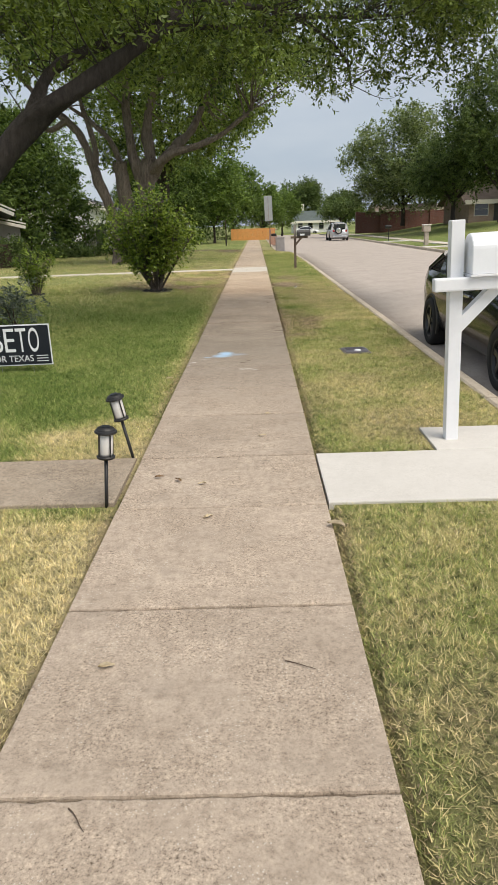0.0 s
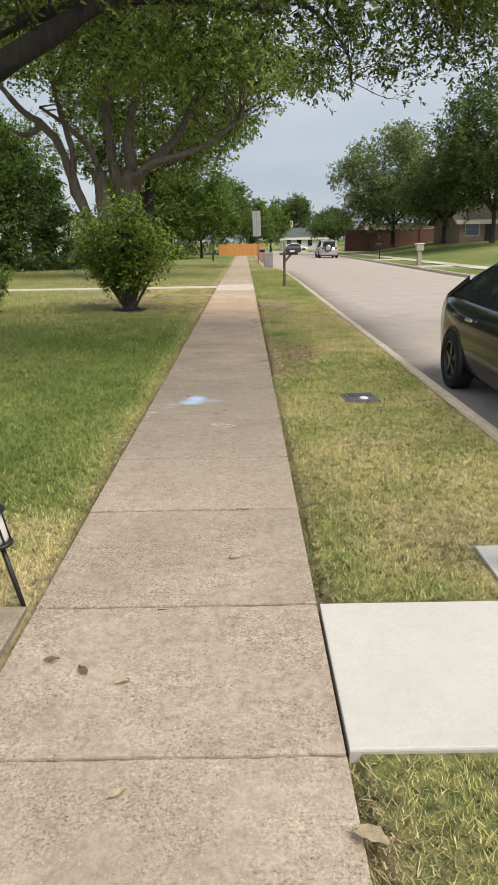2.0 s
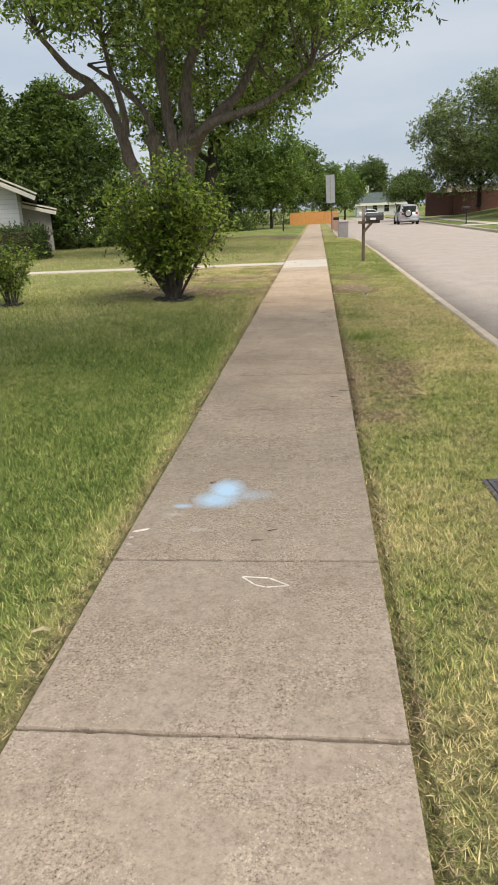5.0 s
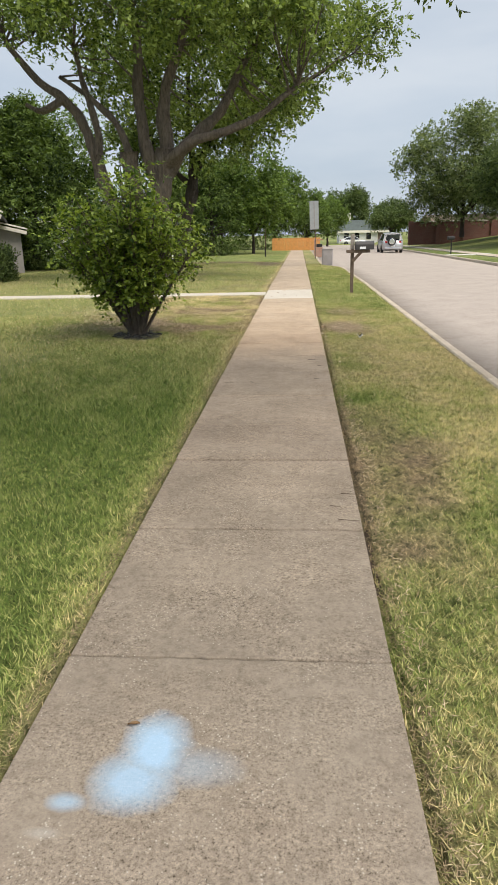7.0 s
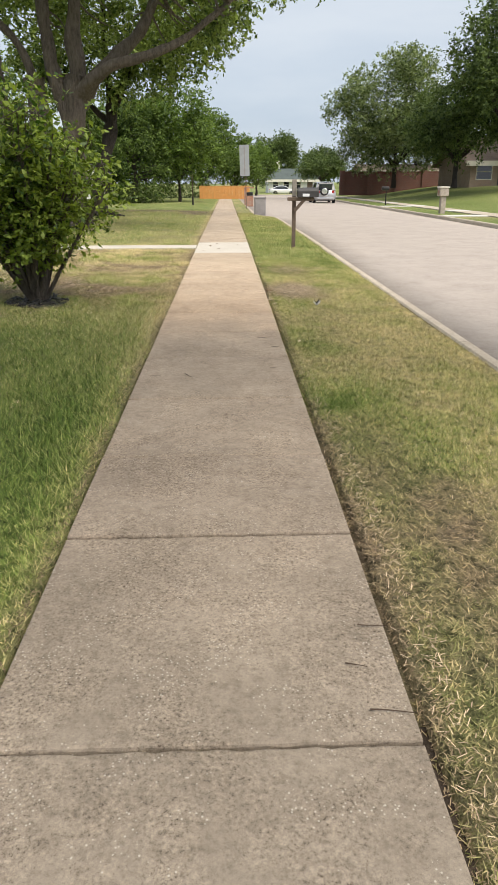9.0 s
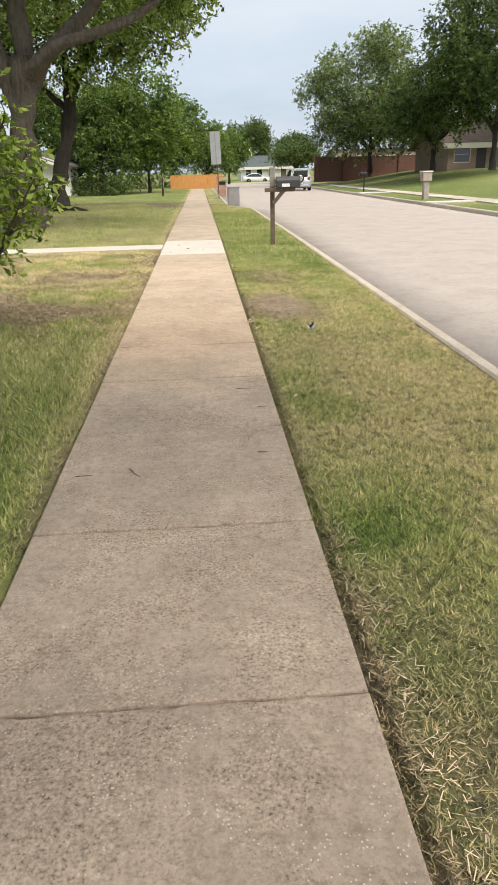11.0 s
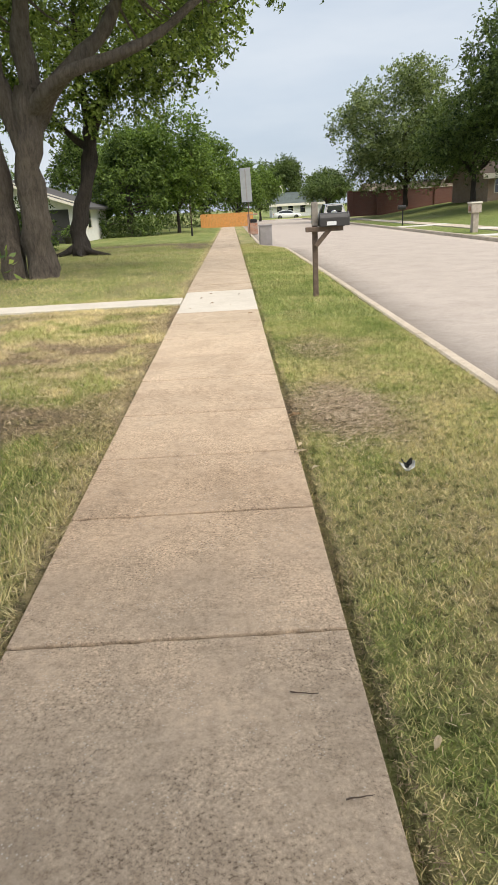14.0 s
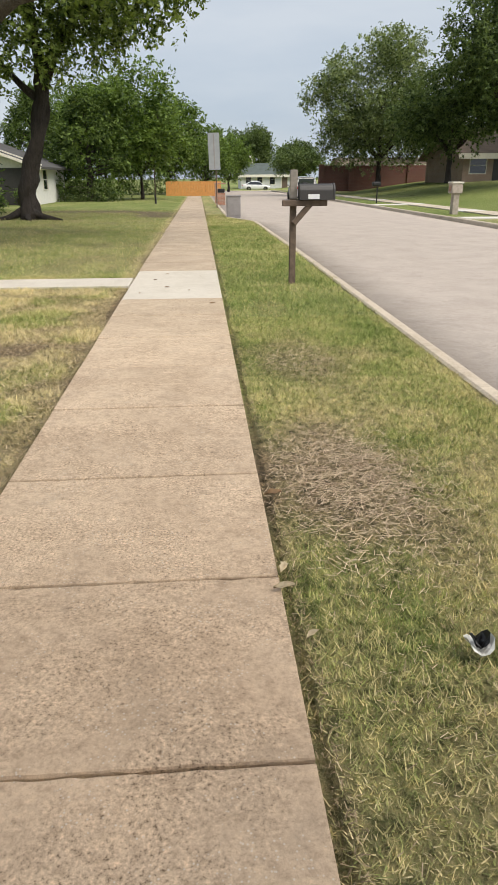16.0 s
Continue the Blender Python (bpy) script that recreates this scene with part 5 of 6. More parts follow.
def house(label, x0, x1, y0, y1, z, h, rise, axis, wall_mat, roof_mat, over=0.5, openings=(), chimney=None, rz=0.0):
    """openings: (side, along, sill, width, height, kind); sides f: facing -y, r: facing +x, l: facing -x."""
    e = base("house", (x0 + x1) / 2, (y0 + y1) / 2, z, rz, label, "house")
    cx, cy = (x0 + x1) / 2, (y0 + y1) / 2
    a0, a1, b0, b1 = x0 - cx, x1 - cx, y0 - cy, y1 - cy
    bm = bmesh.new()
    peak = h + rise - 0.15
    if axis == 0:
        sec = [(b0, -0.3), (b0, h), (0, peak), (b1, h), (b1, -0.3)]
        rows = [[bm.verts.new((s, c, zz)) for c, zz in sec] for s in (a0, a1)]
    else:
        sec = [(a0, -0.3), (a0, h), (0, peak), (a1, h), (a1, -0.3)]
        rows = [[bm.verts.new((c, s, zz)) for c, zz in sec] for s in (b0, b1)]
    for i in range(5):
        j = (i + 1) % 5
        bm.faces.new((rows[0][i], rows[0][j], rows[1][j], rows[1][i]))
    bm.faces.new(rows[0]), bm.faces.new(rows[1])
    bmesh.ops.recalc_face_normals(bm, faces=bm.faces)
    part("wall", bm, wall_mat, e)
    rf = part("roof", gable_roof(a0, a1, b0, b1, h + 0.02, rise, over, axis), roof_mat, e)
    if chimney:
        part("chimney", box(chimney[0] - 0.3, chimney[0] + 0.3, chimney[1] - 0.3, chimney[1] + 0.3, h, h + rise + chimney[2], 0.02), M_TRIM, rf)
    if axis == 0:
        for c in (b0 - over, b1 + over):
            part("fascia", box(a0 - over, a1 + over, c - 0.02, c + 0.02, h - 0.36 * rise / max(rise, 1) - 0.1, h - 0.02, 0.005), M_TRIM, e)
    if axis == 1:
        half = (a1 - a0) / 2
        tilt, run = math.degrees(math.atan2(rise, half)), math.hypot(half, rise) * (1 + over / half)
        for s in (-1, 1):
            for lift, deep in ((-0.16, 0.16), (0.07, 0.07)):
                part("fascia", box(0.0, run, -0.03, 0.03, lift, lift + deep, 0.005, pose(0, b0 - over - 0.02, h + rise, 0, tilt, 0 if s > 0 else 180) if s > 0 else pose(0, b0 - over - 0.02, h + rise, 0, -tilt, 0) @ pose(-run, 0, 0)), M_TRIM, e)
    for side, along, sill, w, hh, kind in openings:
        if side == "f":
            m = pose(along, b0, sill, 0, 0, 0)
        elif side == "r":
            m = pose(a1, along, sill, 0, 0, 90)
        else:
            m = pose(a0, along, sill, 0, 0, -90)
        if kind == "window":
            win = part("window", box(-w / 2, w / 2, -0.02, 0.05, 0, hh, 0.0, m), M_GLASS, e)
            for q in ((-w / 2 - 0.07, -w / 2, -0.07, hh + 0.07), (w / 2, w / 2 + 0.07, -0.07, hh + 0.07)):
                part("frame", box(q[0], q[1], -0.06, 0.03, q[2], q[3], 0.005, m), M_TRIM, win)
            for q in ((-0.07, 0.0), (hh, hh + 0.07), (hh / 2 - 0.02, hh / 2 + 0.02)):
                part("frame", box(-w / 2, w / 2, -0.055, 0.03, q[0], q[1], 0.005, m), M_TRIM, win)
        elif kind == "porch":
            # no real hollow: a flat dark panel stands for the shade inside the porch
            part("porch_shade", box(-w / 2, w / 2, -0.03, 0.02, 0, hh, 0, m), M_POT, e)
        else:
            d = part("door", box(-w / 2, w / 2, -0.04, 0.03, 0, hh, 0.01, m), M_WOOD, e)
            part("frame", box(-w / 2 - 0.08, -w / 2, -0.06, 0.03, 0, hh + 0.08, 0.005, m), M_TRIM, d)
            part("frame", box(w / 2, w / 2 + 0.08, -0.06, 0.03, 0, hh + 0.08, 0.005, m), M_TRIM, d)
    return e


# near house with a gable end, only its corner shows
house("white-sided house with a gable end and cream eaves", -24.4, -13.2, 30.5, 40.5, 0.0, 2.75, 2.6, 1, M_SIDING, M_ROOF, 0.75,
      (("f", 1.5, 0.9, 1.5, 1.2, "window"), ), rz=22)
# its low wing, the shade on it put into the siding colour
house("low side wing with shade-darkened siding and a small lean roof", -17.4, -13.4, 38.2, 42.2, -0.05, 2.0, 0.5, 1, plain("shaded_siding", (0.33, 0.31, 0.30), 0.8, vary=0.1), M_TANROOF, 0.3, rz=22)
house("white painted brick house with a dark porch roof", -20.0, -9.2, 58.5, 68.0, -0.18, 2.35, 1.9, 1, plain("white_brick", (0.80, 0.79, 0.77), 0.8, vary=0.1, bump=0.4), M_ROOF, 0.6,
      (("f", 3.95, 0.0, 1.55, 2.1, "porch"), ("f", 1.9, 0.0, 1.1, 2.1, "porch"), ("f", -1.5, 0.8, 1.4, 1.2, "window"), ("r", -2.0, 0.9, 1.2, 1.1, "window")))
house("small white house with a grey-green roof at the street's end", 7.9, 17.0, 142, 151, -0.6, 2.35, 1.9, 0, M_SIDING, M_GREENROOF, 0.5,
      (("f", -3.2, 0.7, 0.9, 1.5, "window"), ("f", -1.2, 0.7, 0.9, 1.5, "window"), ("f", 1.0, 0.7, 0.9, 1.5, "window"), ("f", 3.2, 0.0, 1.0, 2.1, "door")), (-2.4, 0.5, 1.3))
house("tan brick house with brown shingles", 23.0, 38.0, 76.0, 86.0, 0.85, 2.3, 2.3, 0, M_TANBRICK, M_TANROOF, 0.7,
      (("f", -6.2, 0.7, 1.4, 1.3, "window"), ("f", -4.4, 0.0, 0.9, 2.1, "porch"), ("f", -1.0, 0.7, 1.8, 1.3, "window")))
house("brown house behind the brick wall", 17.0, 27.0, 97.0, 104.0, 0.5, 2.1, 0.8, 0, M_TANBRICK, M_TANROOF, 0.5)


def brick_wall():
    r = base("wall_brick", 13.0, 90.0, 0.4, 0, "long dark red brick garden wall with posts", "wall", kind="structure")
    part("panel", box(0, 13.0, -0.1, 0.1, -0.5, 1.95, 0.02), M_BRICKWALL, r)
    part("coping", box(-0.05, 13.05, -0.14, 0.14, 1.952, 2.02, 0.015), M_BRICKWALL, r)
    for i in range(5):
        part("pier", box(-0.25, 0.25, -0.27, 0.27, -0.5, 2.12, 0.02, pose(0.2 + 3.1 * i, 0, 0)), M_BRICKWALL, r)


brick_wall()


def plank_fence(x0, x1, y, z, h):
    r = base("fence", x0, y, z, 0, "fresh orange cedar plank fence", "fence")
    n = int((x1 - x0) / 0.15)
    me = None
    for i in range(n):
        if me is None:
            b = part("plank", box(0.004, 0.146, -0.012, 0.012, 0.02, h, 0.003), M_FENCE, r)
            me = b.data
        else:
            b = new("plank", me)
            b.parent = r
        b.matrix_basis = pose(0.15 * i, 0, 0.02 * (((i * 7) % 5) / 5 - 0.5))
    for q in (0.3, h - 0.3):
        part("rail", box(0, x1 - x0, 0.014, 0.06, q, q + 0.09, 0.004), M_FENCE, r)
    for i in range(int((x1 - x0) / 2.4) + 1):
        part("post", box(2.4 * i, 2.4 * i + 0.09, 0.062, 0.15, 0, h - 0.05, 0.005), M_FENCE, r)


plank_fence(-2.7, 2.55, 84.0, -0.35, 1.35)


def brick_mailbox():
    r = base("mailbox", 1.72, 60.5, -0.17, 0, "salmon brick mailbox pillar with a dark metal box", "mailbox")
    part("pillar", box(-0.32, 0.32, -0.3, 0.3, -0.1, 0.62, 0.01), M_SALMON, r)
    part("side_block", box(-0.32, -0.16, -0.3, 0.3, 0.622, 1.12, 0.01), M_SALMON, r)
    part("box", box(-0.15, 0.3, -0.2, 0.2, 0.63, 0.86, 0.05), M_BLACK, r, "dark metal box")
    part("cap", box(-0.36, 0.36, -0.34, 0.34, 1.122, 1.2, 0.015), M_SALMON, r)


def grey_cabinet():
    r = base("utility_cabinet", 1.72, 43.3, -0.08, 0, "plain grey utility cabinet at the kerb", "utility box")
    part("body", box(-0.27, 0.27, -0.2, 0.2, -0.05, 0.74, 0.02), M_GREYBOX, r)
    part("lid", box(-0.29, 0.29, -0.22, 0.22, 0.742, 0.79, 0.015), M_GREYBOX, r)
    part("door", box(-0.22, 0.22, -0.212, -0.2025, 0.05, 0.68, 0.006), M_GREYBOX, r)


def tall_sign():
    r = base("street_sign", 1.33, 53.0, -0.13, 0, "tall blank grey metal sign seen from behind on a post", "sign")
    part("post", tube(((0, 0, -0.1), (-0.02, 0, 2.0), (-0.06, 0, 3.6)), (0.03, 0.03, 0.03), 8), M_WOOD, r)
    part("panel", box(-0.29, 0.29, -0.045, -0.035, 1.85, 3.6, 0.004, pose(-0.03, 0, 0, 0, -1.5, 0)), M_SIGNBACK, r)
    part("stiffener", box(-0.03, 0.03, -0.05, -0.046, 1.9, 3.55, 0.001, pose(-0.03, 0, 0, 0, -1.5, 0)), M_GREYBOX, r)


def far_mailboxes():
    r = base("mailbox", 10.85, 44.0, -0.1, 0, "pale stone mailbox pillar with a broad head across the street", "mailbox")
    part("pillar", box(-0.12, 0.12, -0.16, 0.16, -0.1, 0.8, 0.015), M_STONE, r)
    part("head", box(-0.24, 0.2, -0.24, 0.24, 0.802, 1.18, 0.03), M_STONE, r)
    part("cap", box(-0.27, 0.23, -0.27, 0.27, 1.182, 1.25, 0.02), M_TRIM, r)
    part("door", box(-0.255, -0.242, -0.14, 0.14, 0.88, 1.1, 0.01), M_SALMON, r, "reddish metal door")
    r = base("mailbox", 11.25, 58.5, -0.16, 0, "small dark mailbox on a thin pole across the street", "mailbox")
    part("pole", tube(((0, 0, -0.1), (0, 0, 0.95)), (0.04, 0.04), 8), M_BLACK, r)
    part("box", box(-0.33, 0.2, -0.14, 0.14, 0.952, 1.22, 0.09), M_BLACK, r)


def sapling_stake():
    r = base("stake", -2.3, 60.0, -0.17, 0, "thin dark pole standing in the far lawn", "pole")
    part("pole", tube(((0, 0, -0.1), (0.02, 0, 1.0), (0.0, 0, 2.1)), (0.035, 0.03, 0.025), 8), M_TWIG, r)
    part("guard", lathe([(0.06, 0.0), (0.065, 0.05), (0.06, 0.55)], 10), M_BLACK, r)


brick_mailbox()
grey_cabinet()
tall_sign()
far_mailboxes()
sapling_stake()


def hedge(x0, x1, y0, y1, z, h, seed):
    rng = np.random.default_rng(seed)
    r = base("hedge", (x0 + x1) / 2, (y0 + y1) / 2, z, 0, "clipped dark green hedge in front of the house", "hedge")
    n = int(90 * ((x1 - x0) * (y1 - y0) + h * (x1 - x0) * 2 + h * (y1 - y0) * 2))
    c = rng.uniform((x0, y0, 0), (x1, y1, h), (n, 3))
    ax = rng.integers(0, 5, n)
    c[ax == 0, 1] = y0
    c[ax == 1, 0] = x1
    c[ax == 2, 2] = h
    c -= ((x0 + x1) / 2, (y0 + y1) / 2, 0)
    b = raw_mesh("leaves", leaves(rng, c, 0.09, 0.06, 7, 0.6, 0.0), 4, M_DARKTREE)
    b.parent = r
    part("twig_core", box(x0 - (x0 + x1) / 2 + 0.12, x1 - (x0 + x1) / 2 - 0.12, y0 - (y0 + y1) / 2 + 0.12, y1 - (y0 + y1) / 2 - 0.12, -0.05, h - 0.12, 0.05), M_TWIG, r)


hedge(-17.0, -10.55, 31.2, 32.6, 0.03, 1.15, 61)


def low_plants(name, label, x0, x1, y0, y1, z, h, seed, mat):
    rng = np.random.default_rng(seed)
    n = int(60 * (x1 - x0) * (y1 - y0))
    c = np.stack([rng.uniform(x0, x1, n), rng.uniform(y0, y1, n), z + h * rng.uniform(0.05, 1, n) ** 1.5], 1)
    ob = raw_mesh(name, leaves(rng, c, 0.16, 0.12, 8, 0.5, -0.3), 4, mat)
    tagged(ob, label, "plants", kind="stuff")


low_plants("ground_cover", "dark low ground cover under the cedars", -16.5, -9.5, 41.5, 44.5, 0, 0.45, 71, M_DARKTREE)
low_plants("undergrowth", "dark dense bushes in the shade of the cedars", -19.0, -9.0, 48.5, 50.5, -0.1, 2.3, 75, M_CEDAR)
low_plants("undergrowth", "dark bushes between the cedars and the elm", -9.3, -7.4, 43.0, 45.0, -0.1, 2.5, 76, M_CEDAR)
low_plants("undergrowth", "dark mixed bushes along the far lawns", -26.0, -2.0, 88.5, 90.5, -0.3, 2.8, 72, M_DARKTREE)
low_plants("undergrowth", "dark mixed bushes beside the white house", -9.2, -5.2, 64.5, 66.0, -0.2, 1.1, 73, M_DARKTREE)
low_plants("undergrowth", "bushes at the foot of the brick wall", 13.4, 25.0, 91.5, 93.5, 0.5, 2.2, 74, M_DARKTREE)


def gate_post():
    r = base("gate", -10.6, 46.2, -0.08, 0, "white leaning gate panel in the shade of the cedars", "gate")
    part("panel", box(-0.28, 0.28, -0.02, 0.02, 0.0, 1.75, 0.01, pose(0, 0, 0, 0, 4, 0)), M_TRIM, r)
    part("post", box(-0.4, -0.3, -0.05, 0.05, 0, 1.9, 0.01), M_WOOD, r)


gate_post()


def plant_pot(x, y, z, s):
    r = base("plant_pot", x, y, z, 0, "dark pot with a small plant by the white house", "plant pot")
    part("pot", lathe([(0.16 * s, 0), (0.24 * s, 0.38 * s), (0.27 * s, 0.4 * s), (0.22 * s, 0.38 * s)], 16), M_POT, r, smooth=True)
    rng = np.random.default_rng(int(x * 10) % 97)
    c = rng.normal(0, 0.13 * s, (30, 3)) + (0, 0, 0.6 * s)
    pl = raw_mesh("plant", leaves(rng, c, 0.14, 0.06, 8), 4, M_FAR)
    pl.parent = r
    pl["kind"] = "stuff"


plant_pot(-9.9, 57.6, -0.16, 1.1)
plant_pot(-11.3, 57.4, -0.16, 1.2)


def blue_toy():
    """The grey-green shrub and the blue thing beside the yard sign."""
    rng = np.random.default_rng(91)
    r = base("sage_bush", -3.75, 11.2, 0.03, 0, "small grey-leaved bush on the lawn", "shrub")
    c = rng.normal(0, 1, (130, 3)) * (0.2, 0.2, 0.15) + (0, 0, 0.34)
    raw_mesh("leaves", leaves(rng, c, 0.07, 0.04, 14, 0.35), 4, foliage("grey_leaves", (0.06, 0.08, 0.055), (0.2, 0.23, 0.18), 0.2)).parent = r
    bm = bmesh.new()
    for i in range(9):
        p = c[i * 9]
        tube(((0, 0, -0.03), (p[0] * 0.5, p[1] * 0.5, p[2] * 0.6), p), (0.012, 0.009, 0.004), 5, bm)
    part("stems", bm, M_TWIG, r)
    t = base("bucket", -3.95, 10.6, 0.03, 0, "blue plastic bucket beside the grey bush", "bucket")
    part("shell", lathe([(0.11, 0.0), (0.14, 0.24), (0.155, 0.25), (0.155, 0.27), (0.13, 0.265), (0.1, 0.02)], 20), M_BLUE, t, smooth=True)
    part("handle", tube([(0.15 * math.cos(a), 0.02, 0.25 + 0.1 * math.sin(a)) for a in np.linspace(0, math.pi, 9)], [0.004] * 9, 6), M_WIRE, t)


blue_toy()


# ---- pavements: slab by slab ----
def slab(parent, x0, x1, y0, y1, z, material, name="paving_slab", tilt=0.0, gap=0.006, worn=0):
    """A slab with eased edges; worn is how many steps its two joints crumble in."""
    rng = random.Random(int(y0 * 100) + int(x0 * 10))
    n = max(1, worn)
    bm, rows = bmesh.new(), []
    for i in range(n + 1):
        x = x0 + (x1 - x0) * i / n
        if 0 < i < n:
            x += rng.uniform(-0.3, 0.3) * (x1 - x0) / n
        cut = [gap + (rng.uniform(-0.0018, 0.002) + (rng.uniform(0.002, 0.007) if rng.random() < 0.1 else 0) if worn else 0) for _ in range(2)]
        a, b = y0 + cut[0], y1 - cut[1]
        e = 0.009 + (rng.uniform(-0.003, 0.006) if worn else 0)
        prof = [(a, -0.09), (a, -e), (a + e * 0.3, -e * 0.3), (a + e, 0.0), (b - e, 0.0), (b - e * 0.3, -e * 0.3), (b, -e), (b, -0.09)]
        rows.append([bm.verts.new((x, yy_, zz_)) for yy_, zz_ in prof])
    for p, q in zip(rows, rows[1:]):
        for k in range(8):
            m = (k + 1) % 8
            bm.faces.new((p[k], q[k], q[m], p[m]))
    bm.faces.new(rows[0]), bm.faces.new(rows[-1][::-1])
    side = [ed for ed in bm.edges if all(v in rows[0] for v in ed.verts) or all(v in rows[-1] for v in ed.verts)]
    side = [ed for ed in side if all(v.co.z > -0.001 for v in ed.verts)]
    bmesh.ops.recalc_face_normals(bm, faces=bm.faces)
    bmesh.ops.bevel(bm, geom=side, offset=0.008, segments=2, affect="EDGES", profile=0.5)
    ob = part(name, bm, material, parent)
    ob.matrix_basis = pose(0, 0, z) @ pose(0, (y0 + y1) / 2, 0, tilt, 0, 0) @ pose(0, -(y0 + y1) / 2, 0)
    return ob


walkline = base("pavement", 0, 0, 0, 0, "worn sandy concrete pavement of square slabs", "pavement", kind="structure")
joints = [-4.9, -3.8, -2.7, -1.6, -0.5, 0.62, 1.70, 2.70, 3.77, 4.665, 5.74, 6.715, 7.795, 9.08, 10.245, 11.41, 12.31, 13.37, 14.57, 15.63, 16.67, 17.52, 18.46, 19.55, 20.56, 21.6, 22.65, 23.7, 26.35]
rng_s = random.Random(5)
while joints[-1] < 83:
    joints.append(joints[-1] + 1.12)
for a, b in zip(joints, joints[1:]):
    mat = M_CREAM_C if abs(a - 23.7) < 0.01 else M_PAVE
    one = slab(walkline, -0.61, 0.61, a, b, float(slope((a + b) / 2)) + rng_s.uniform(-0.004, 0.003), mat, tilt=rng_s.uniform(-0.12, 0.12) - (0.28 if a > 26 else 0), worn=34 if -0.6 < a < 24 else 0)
    if 7.7 < a < 9.0:
        chalked = one
    if 6.7 < a < 6.8:
        arrowed = one
bed = finish("pavement_bed", box(-0.70, 0.70, -6, 30, -0.2, -0.055), M_SOIL)
tagged(bed, "dark soil under and beside the pavement slabs", "soil", kind="structure")



def chalk_mark(label, on, strokes, r=0.004):
    """Chalk strokes, a rubbed film on a slab's face."""
    (cx, cy), _ = strokes[0]
    e = base("chalk_mark", cx, cy, 0, 0, label, "chalk mark")
    e.matrix_basis = on.matrix_basis @ pose(cx, cy, 0)
    for (xa, ya), (xb, yb) in strokes:
        bm = bmesh.new()
        u = Vector((xb - xa, yb - ya, 0)).normalized()
        s = Vector((-u.y, u.x, 0)) * r
        p, q = Vector((xa - cx, ya - cy, 0)), Vector((xb - cx, yb - cy, 0))
        ring = [p - s * 0.5, p + u * r * 3 - s * 1.2, (p + q) / 2 - s, q - u * r * 2 - s * 1.2, q + s * 0.3, q - u * r * 3 + s * 1.1, (p + q) / 2 + s * 0.8, p + u * r * 2 + s]
        low, top = [bm.verts.new(v + Vector((0, 0, 0.0005))) for v in ring], [bm.verts.new(v + Vector((0, 0, 0.002))) for v in ring]
        bm.faces.new(top)
        for i in range(8):
            bm.faces.new((low[i], low[(i + 1) % 8], top[(i + 1) % 8], top[i]))
        part("stroke", bm, M_CHALK, e)


M_CHALK = plain("chalk", (0.60, 0.56, 0.52), 0.95, vary=0.3)
chalk_mark("faint white chalk outline of a thin arrowhead on the pavement", arrowed, (((0.01, 7.645), (0.13, 7.635)), ((0.13, 7.635), (0.22, 7.575)), ((0.22, 7.575), (0.12, 7.560)), ((0.12, 7.560), (0.07, 7.580)), ((0.07, 7.580), (0.01, 7.645))))
chalk_mark("short white chalk strokes at the pavement's grassy edge", chalked, (((-0.595, 8.07), (-0.51, 8.105)), ((-0.59, 7.93), (-0.565, 7.94)), ((-0.595, 8.0), (-0.57, 8.02))), 0.009)

walk2 = base("walkway", 0, 0, 0, 0, "stained concrete walkway crossing the lawn to the house", "walkway", kind="structure")
for i in range(5):
    slab(walk2, -0.648 - 1.9 * (i + 1) + 0.006, -0.648 - 1.9 * i, 3.86, 4.675, 0.006, M_WALK, tilt=0)
pad = base("kerb_walk", 0, 0, 0, 0, "new white concrete strip to the kerb with mailbox pad", "walkway", kind="structure")
slab(pad, 0.622, 2.352, 3.775, 4.66, 0.004, M_WHITE_C)
slab(pad, 1.47, 2.352, 4.655, 5.2, 0.004, M_WHITE_C, gap=0.003)
walk3 = base("walkway_2", 0, 0, 0, 0, "narrow pale walkway across the second lawn", "walkway", kind="structure")
for i in range(7):
    slab(walk3, -0.62 - 1.8 * (i + 1), -0.625 - 1.8 * i, 24.72, 25.5, 0.014, M_CREAM_C)
walk4 = base("pavement_2", 0, 0, 0, 0, "pale pavement across the street", "pavement", kind="structure")
for i in range(46):
    y0 = 26 + 1.8 * i
    x = float(far_curb(y0)) + 2.1
    slab(walk4, x, x + 1.2, y0, y0 + 1.8, float(height(x + 0.6, y0 + 0.9)) + 0.045, M_WHITE_C if i % 5 == 1 else M_CURB)
for y0 in (40.2, 55.0):
    x = float(far_curb(y0)) + 0.16
    slab(walk4, x, x + 1.93, y0, y0 + 0.95, float(slope(y0)) + 0.02, M_WHITE_C)


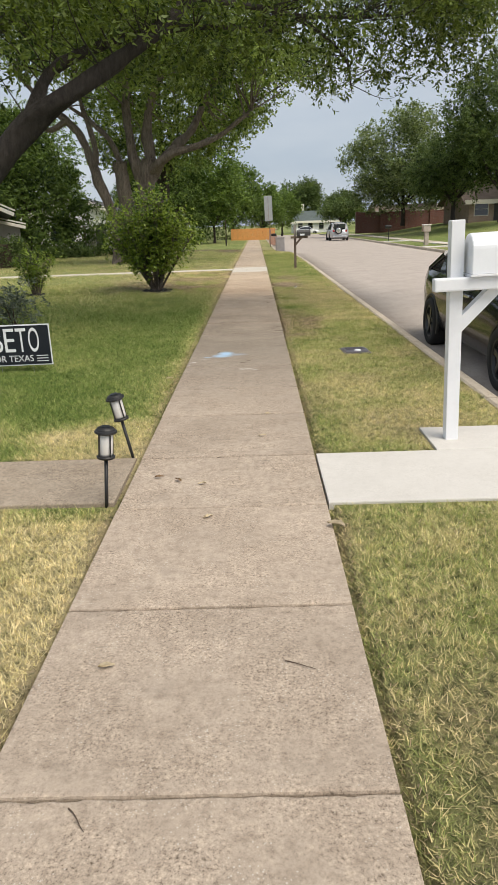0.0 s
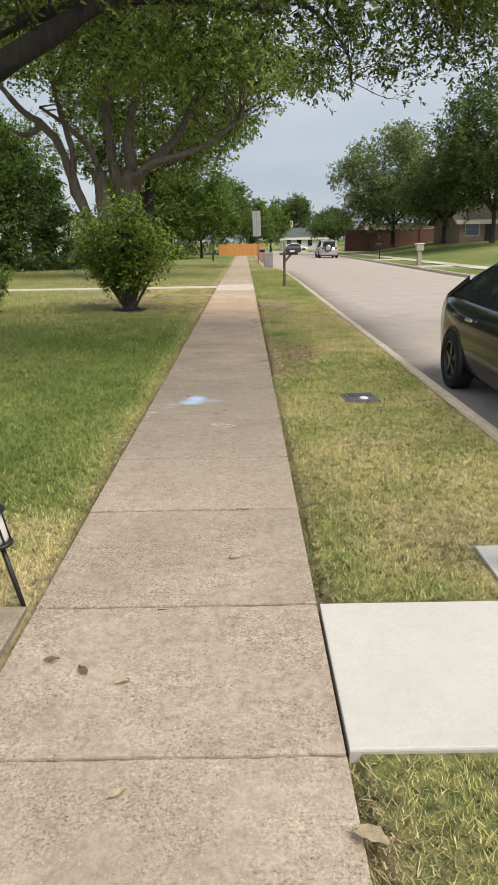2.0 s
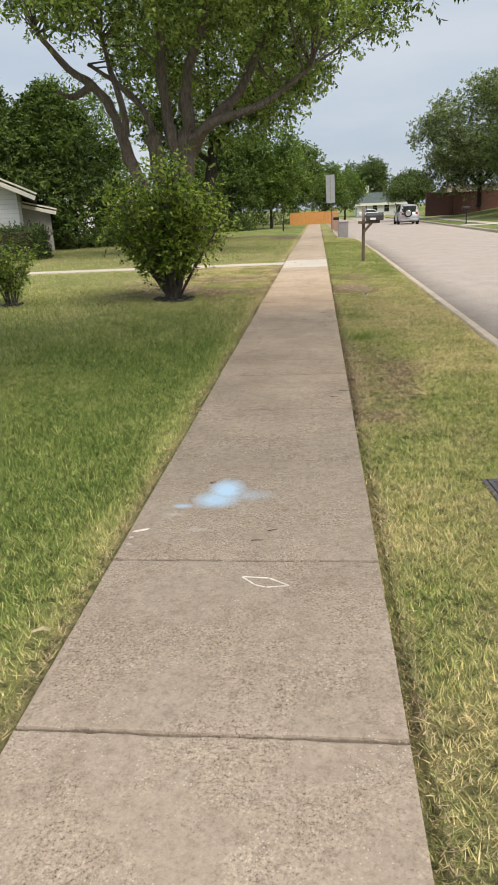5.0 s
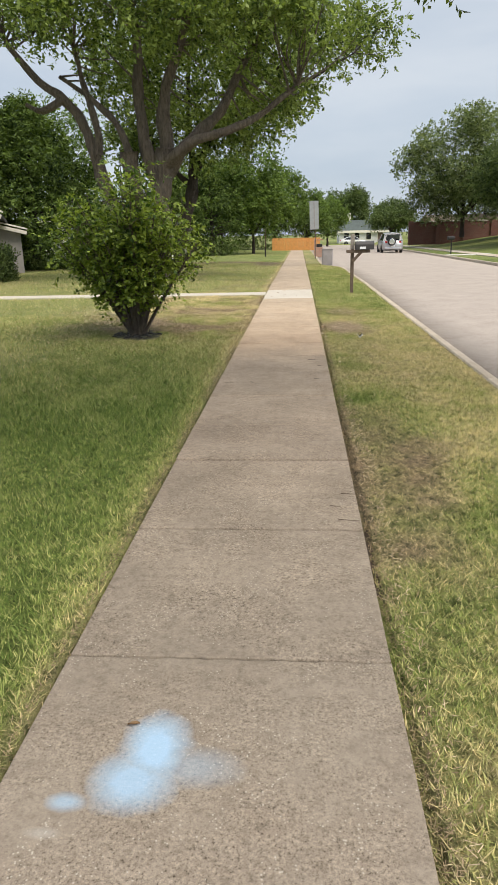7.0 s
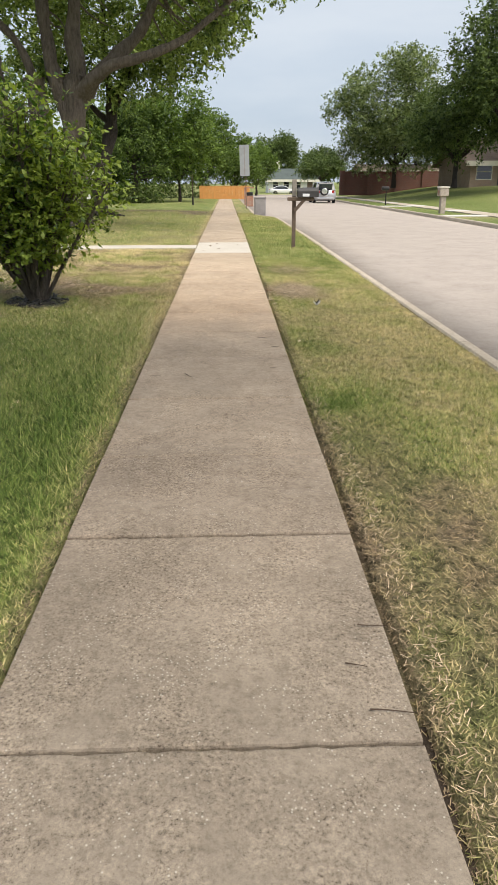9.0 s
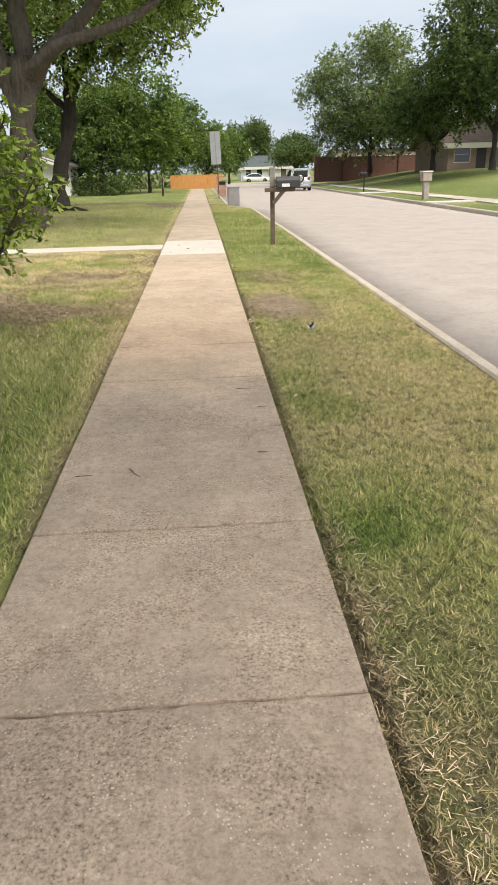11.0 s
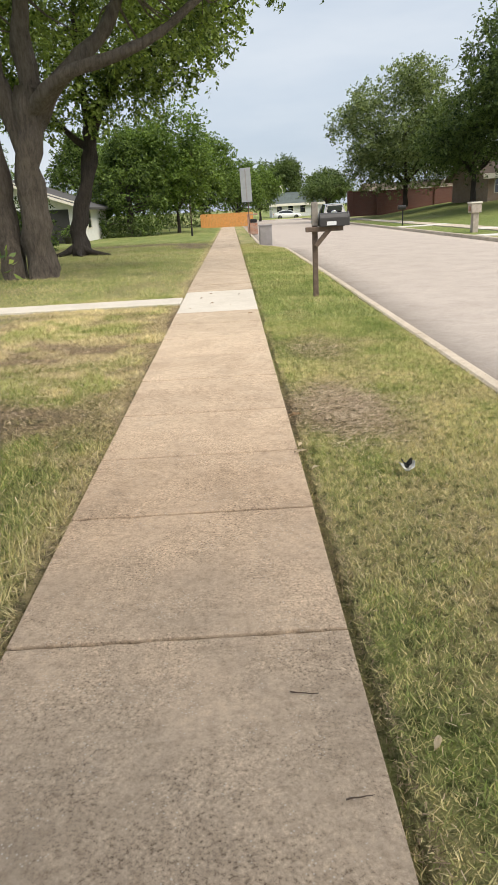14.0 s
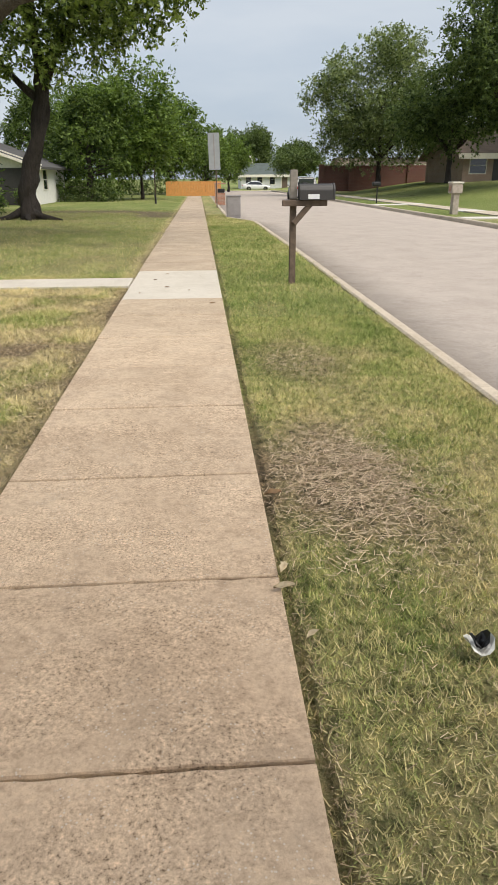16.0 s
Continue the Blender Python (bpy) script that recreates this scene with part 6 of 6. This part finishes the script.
# ---- grass ----
def grass(name, label, x0, x1, y0, y1, n, size, seed, keep, dz=-0.025):
    """Blades of three corners each, leaning at random; thinner where the ground is dead."""
    rng = np.random.default_rng(seed)
    x, y = rng.uniform(x0, x1, n), rng.uniform(y0, y1, n)
    ok = keep(x, y)
    x, y = x[ok], y[ok]
    dry, dead = dryness(x, y)
    ok = rng.uniform(0, 1, len(x)) > dead * 0.25
    x, y, dry, dead = x[ok], y[ok], dry[ok], dead[ok]
    n = len(x)
    h = size * rng.uniform(0.4, 1.15, n) * (1 - 0.2 * dry) * (0.6 + 0.4 * vnoise(x, y, 0.5, 6) + 0.45 * vnoise(x, y, 0.07, 31))
    a = rng.uniform(0, 2 * math.pi, n)
    lean = h * (rng.uniform(0.2, 1.5, n) + 0.5 * dead)
    h = h * (1 - 0.6 * dead)
    w = 0.0009 + 0.0011 * rng.uniform(0, 1, n) + size * 0.022
    z = height(x, y) + 0.002
    b = rng.uniform(0, 2 * math.pi, n)
    s = np.stack([np.cos(b) * w, np.sin(b) * w, 0 * w], 1)
    p = np.stack([x, y, z], 1)
    tip = p + np.stack([np.cos(a) * lean, np.sin(a) * lean, h], 1)
    ob = raw_mesh(name, np.stack([p - s, p + s, tip], 1), 3, M_BLADE, {"dry": dry, "dead": dead})
    return tagged(ob, label, "grass", kind="stuff")


def left_lawn(x, y):
    return ~((y > 3.82) & (y < 4.71)) & ~((y > 24.68) & (y < 25.54)) & (x < -0.61 + 0.09 * (vnoise(x, y, 0.13, 8) - 0.6) + 0.03 * (vnoise(x, y, 0.05, 18) - 0.5))


def right_verge(x, y):
    edge = 0.604 + 0.10 * vnoise(x, y, 0.16, 7) * vnoise(x, y, 1.1, 12) + 0.03 * (vnoise(x, y, 0.06, 17) - 0.4)
    pads = ((y > 3.75) & (y < 4.69)) | ((y > 4.6) & (y < 5.23) & (x > 1.44))
    return ~pads & (x > edge) & (x < curb_x(y) + 0.01) & ~((np.abs(x - 1.45) < 0.14) & (np.abs(y - 8.57) < 0.17))


grass("lawn_grass", "dense short lawn grass", -3.0, -0.6, 0.6, 12, 300000, 0.037, 81, left_lawn)
grass("lawn_grass", "dense short lawn grass", -7.0, -3.0, 4, 20, 110000, 0.07, 82, left_lawn)
grass("lawn_grass", "patchy short lawn grass", -3.0, -0.6, 12, 26, 190000, 0.062, 83, left_lawn)
grass("lawn_grass", "patchy short lawn grass", -12, -0.6, 20, 50, 100000, 0.09, 84, left_lawn)
grass("verge_grass", "dry mottled grass on the verge", 0.6, 2.35, 0.6, 12, 300000, 0.031, 85, right_verge)
grass("verge_grass", "dry mottled grass on the verge", 0.6, 2.35, 12, 22.5, 300000, 0.032, 86, right_verge)
grass("verge_grass", "dry mottled grass on the verge", 0.6, 2.35, 22.5, 45, 90000, 0.062, 87, right_verge)


def straw(name, label, cx, cy, rx, ry, n, seed, long=0.11, material=None, half=0.0013):
    """Loose dead stalks lying over a bare patch."""
    rng = np.random.default_rng(seed)
    a, q = rng.uniform(0, 2 * math.pi, n), np.sqrt(rng.uniform(0, 1, n)) * rng.uniform(0.5, 1.4, n)
    x, y = cx + rx * q * np.cos(a), cy + ry * q * np.sin(a)
    ok = (right_verge(x, y) | (np.abs(x) > 0.612) & (np.abs(x) < 0.66)) if cx > 0 else (left_lawn(x, y) | (np.abs(x) > 0.612) & (np.abs(x) < 0.66))
    ok &= ~((y > 3.7) & (y < 5.25))
    x, y = x[ok], y[ok]
    n = len(x)
    d = rng.normal(0.3, 1.0, n)
    ln = rng.uniform(0.25, 1, n) * long
    p = np.stack([x, y, height(x, y) + 0.012 + rng.uniform(0, 0.02, n)], 1)
    u = np.stack([np.cos(d) * ln, np.sin(d) * ln, rng.normal(0, 0.008, n)], 1)
    s = np.stack([-np.sin(d), np.cos(d), 0 * d], 1) * half
    ob = raw_mesh(name, np.stack([p - s, p + s, p + u + s, p + u - s], 1), 4, material or M_STRAW)
    tagged(ob, label, "straw", kind="stuff")


M_STRAW = foliage("dead_stalks", (0.24, 0.16, 0.11), (0.62, 0.49, 0.35), 0.1, 0.8)
M_LITTER = foliage("dead_clippings", (0.10, 0.07, 0.045), (0.36, 0.27, 0.17), 0.1, 0.8)
straw("dead_stalks", "loose dead stalks over a bare patch", 1.03, 18.35, 0.42, 0.74, 2800, 95, 0.08)
straw("dead_stalks", "loose dead stalks over a bare patch", 1.1, 20.6, 0.4, 0.6, 900, 96, 0.06)
straw("dead_stalks", "loose dead stalks over a bare patch", -2.4, 18.7, 1.3, 0.8, 2000, 97, 0.06)
straw("dead_stalks", "dead stalks along the pavement edge", 0.72, 11.5, 0.07, 3.2, 900, 98, 0.04)
straw("dead_stalks", "dead clippings in the gap beside the pavement", 0.652, 10.5, 0.035, 11.0, 6000, 99, 0.022, M_LITTER, 0.0012)
straw("dead_stalks", "dead clippings in the gap beside the pavement", -0.642, 12.5, 0.03, 12.0, 5000, 100, 0.022, M_LITTER, 0.0012)
straw("dead_stalks", "dry thatch showing through the thin lawn", -2.6, 19.0, 2.0, 5.2, 9000, 101, 0.075, None, 0.0026)
straw("dead_stalks", "dry thatch showing through the verge", 1.4, 15.5, 0.7, 6.5, 4500, 102, 0.035, None, 0.001)
straw("dead_stalks", "dry thatch showing through the verge", 1.4, 5.5, 0.7, 5.0, 2200, 103, 0.03, None, 0.0009)
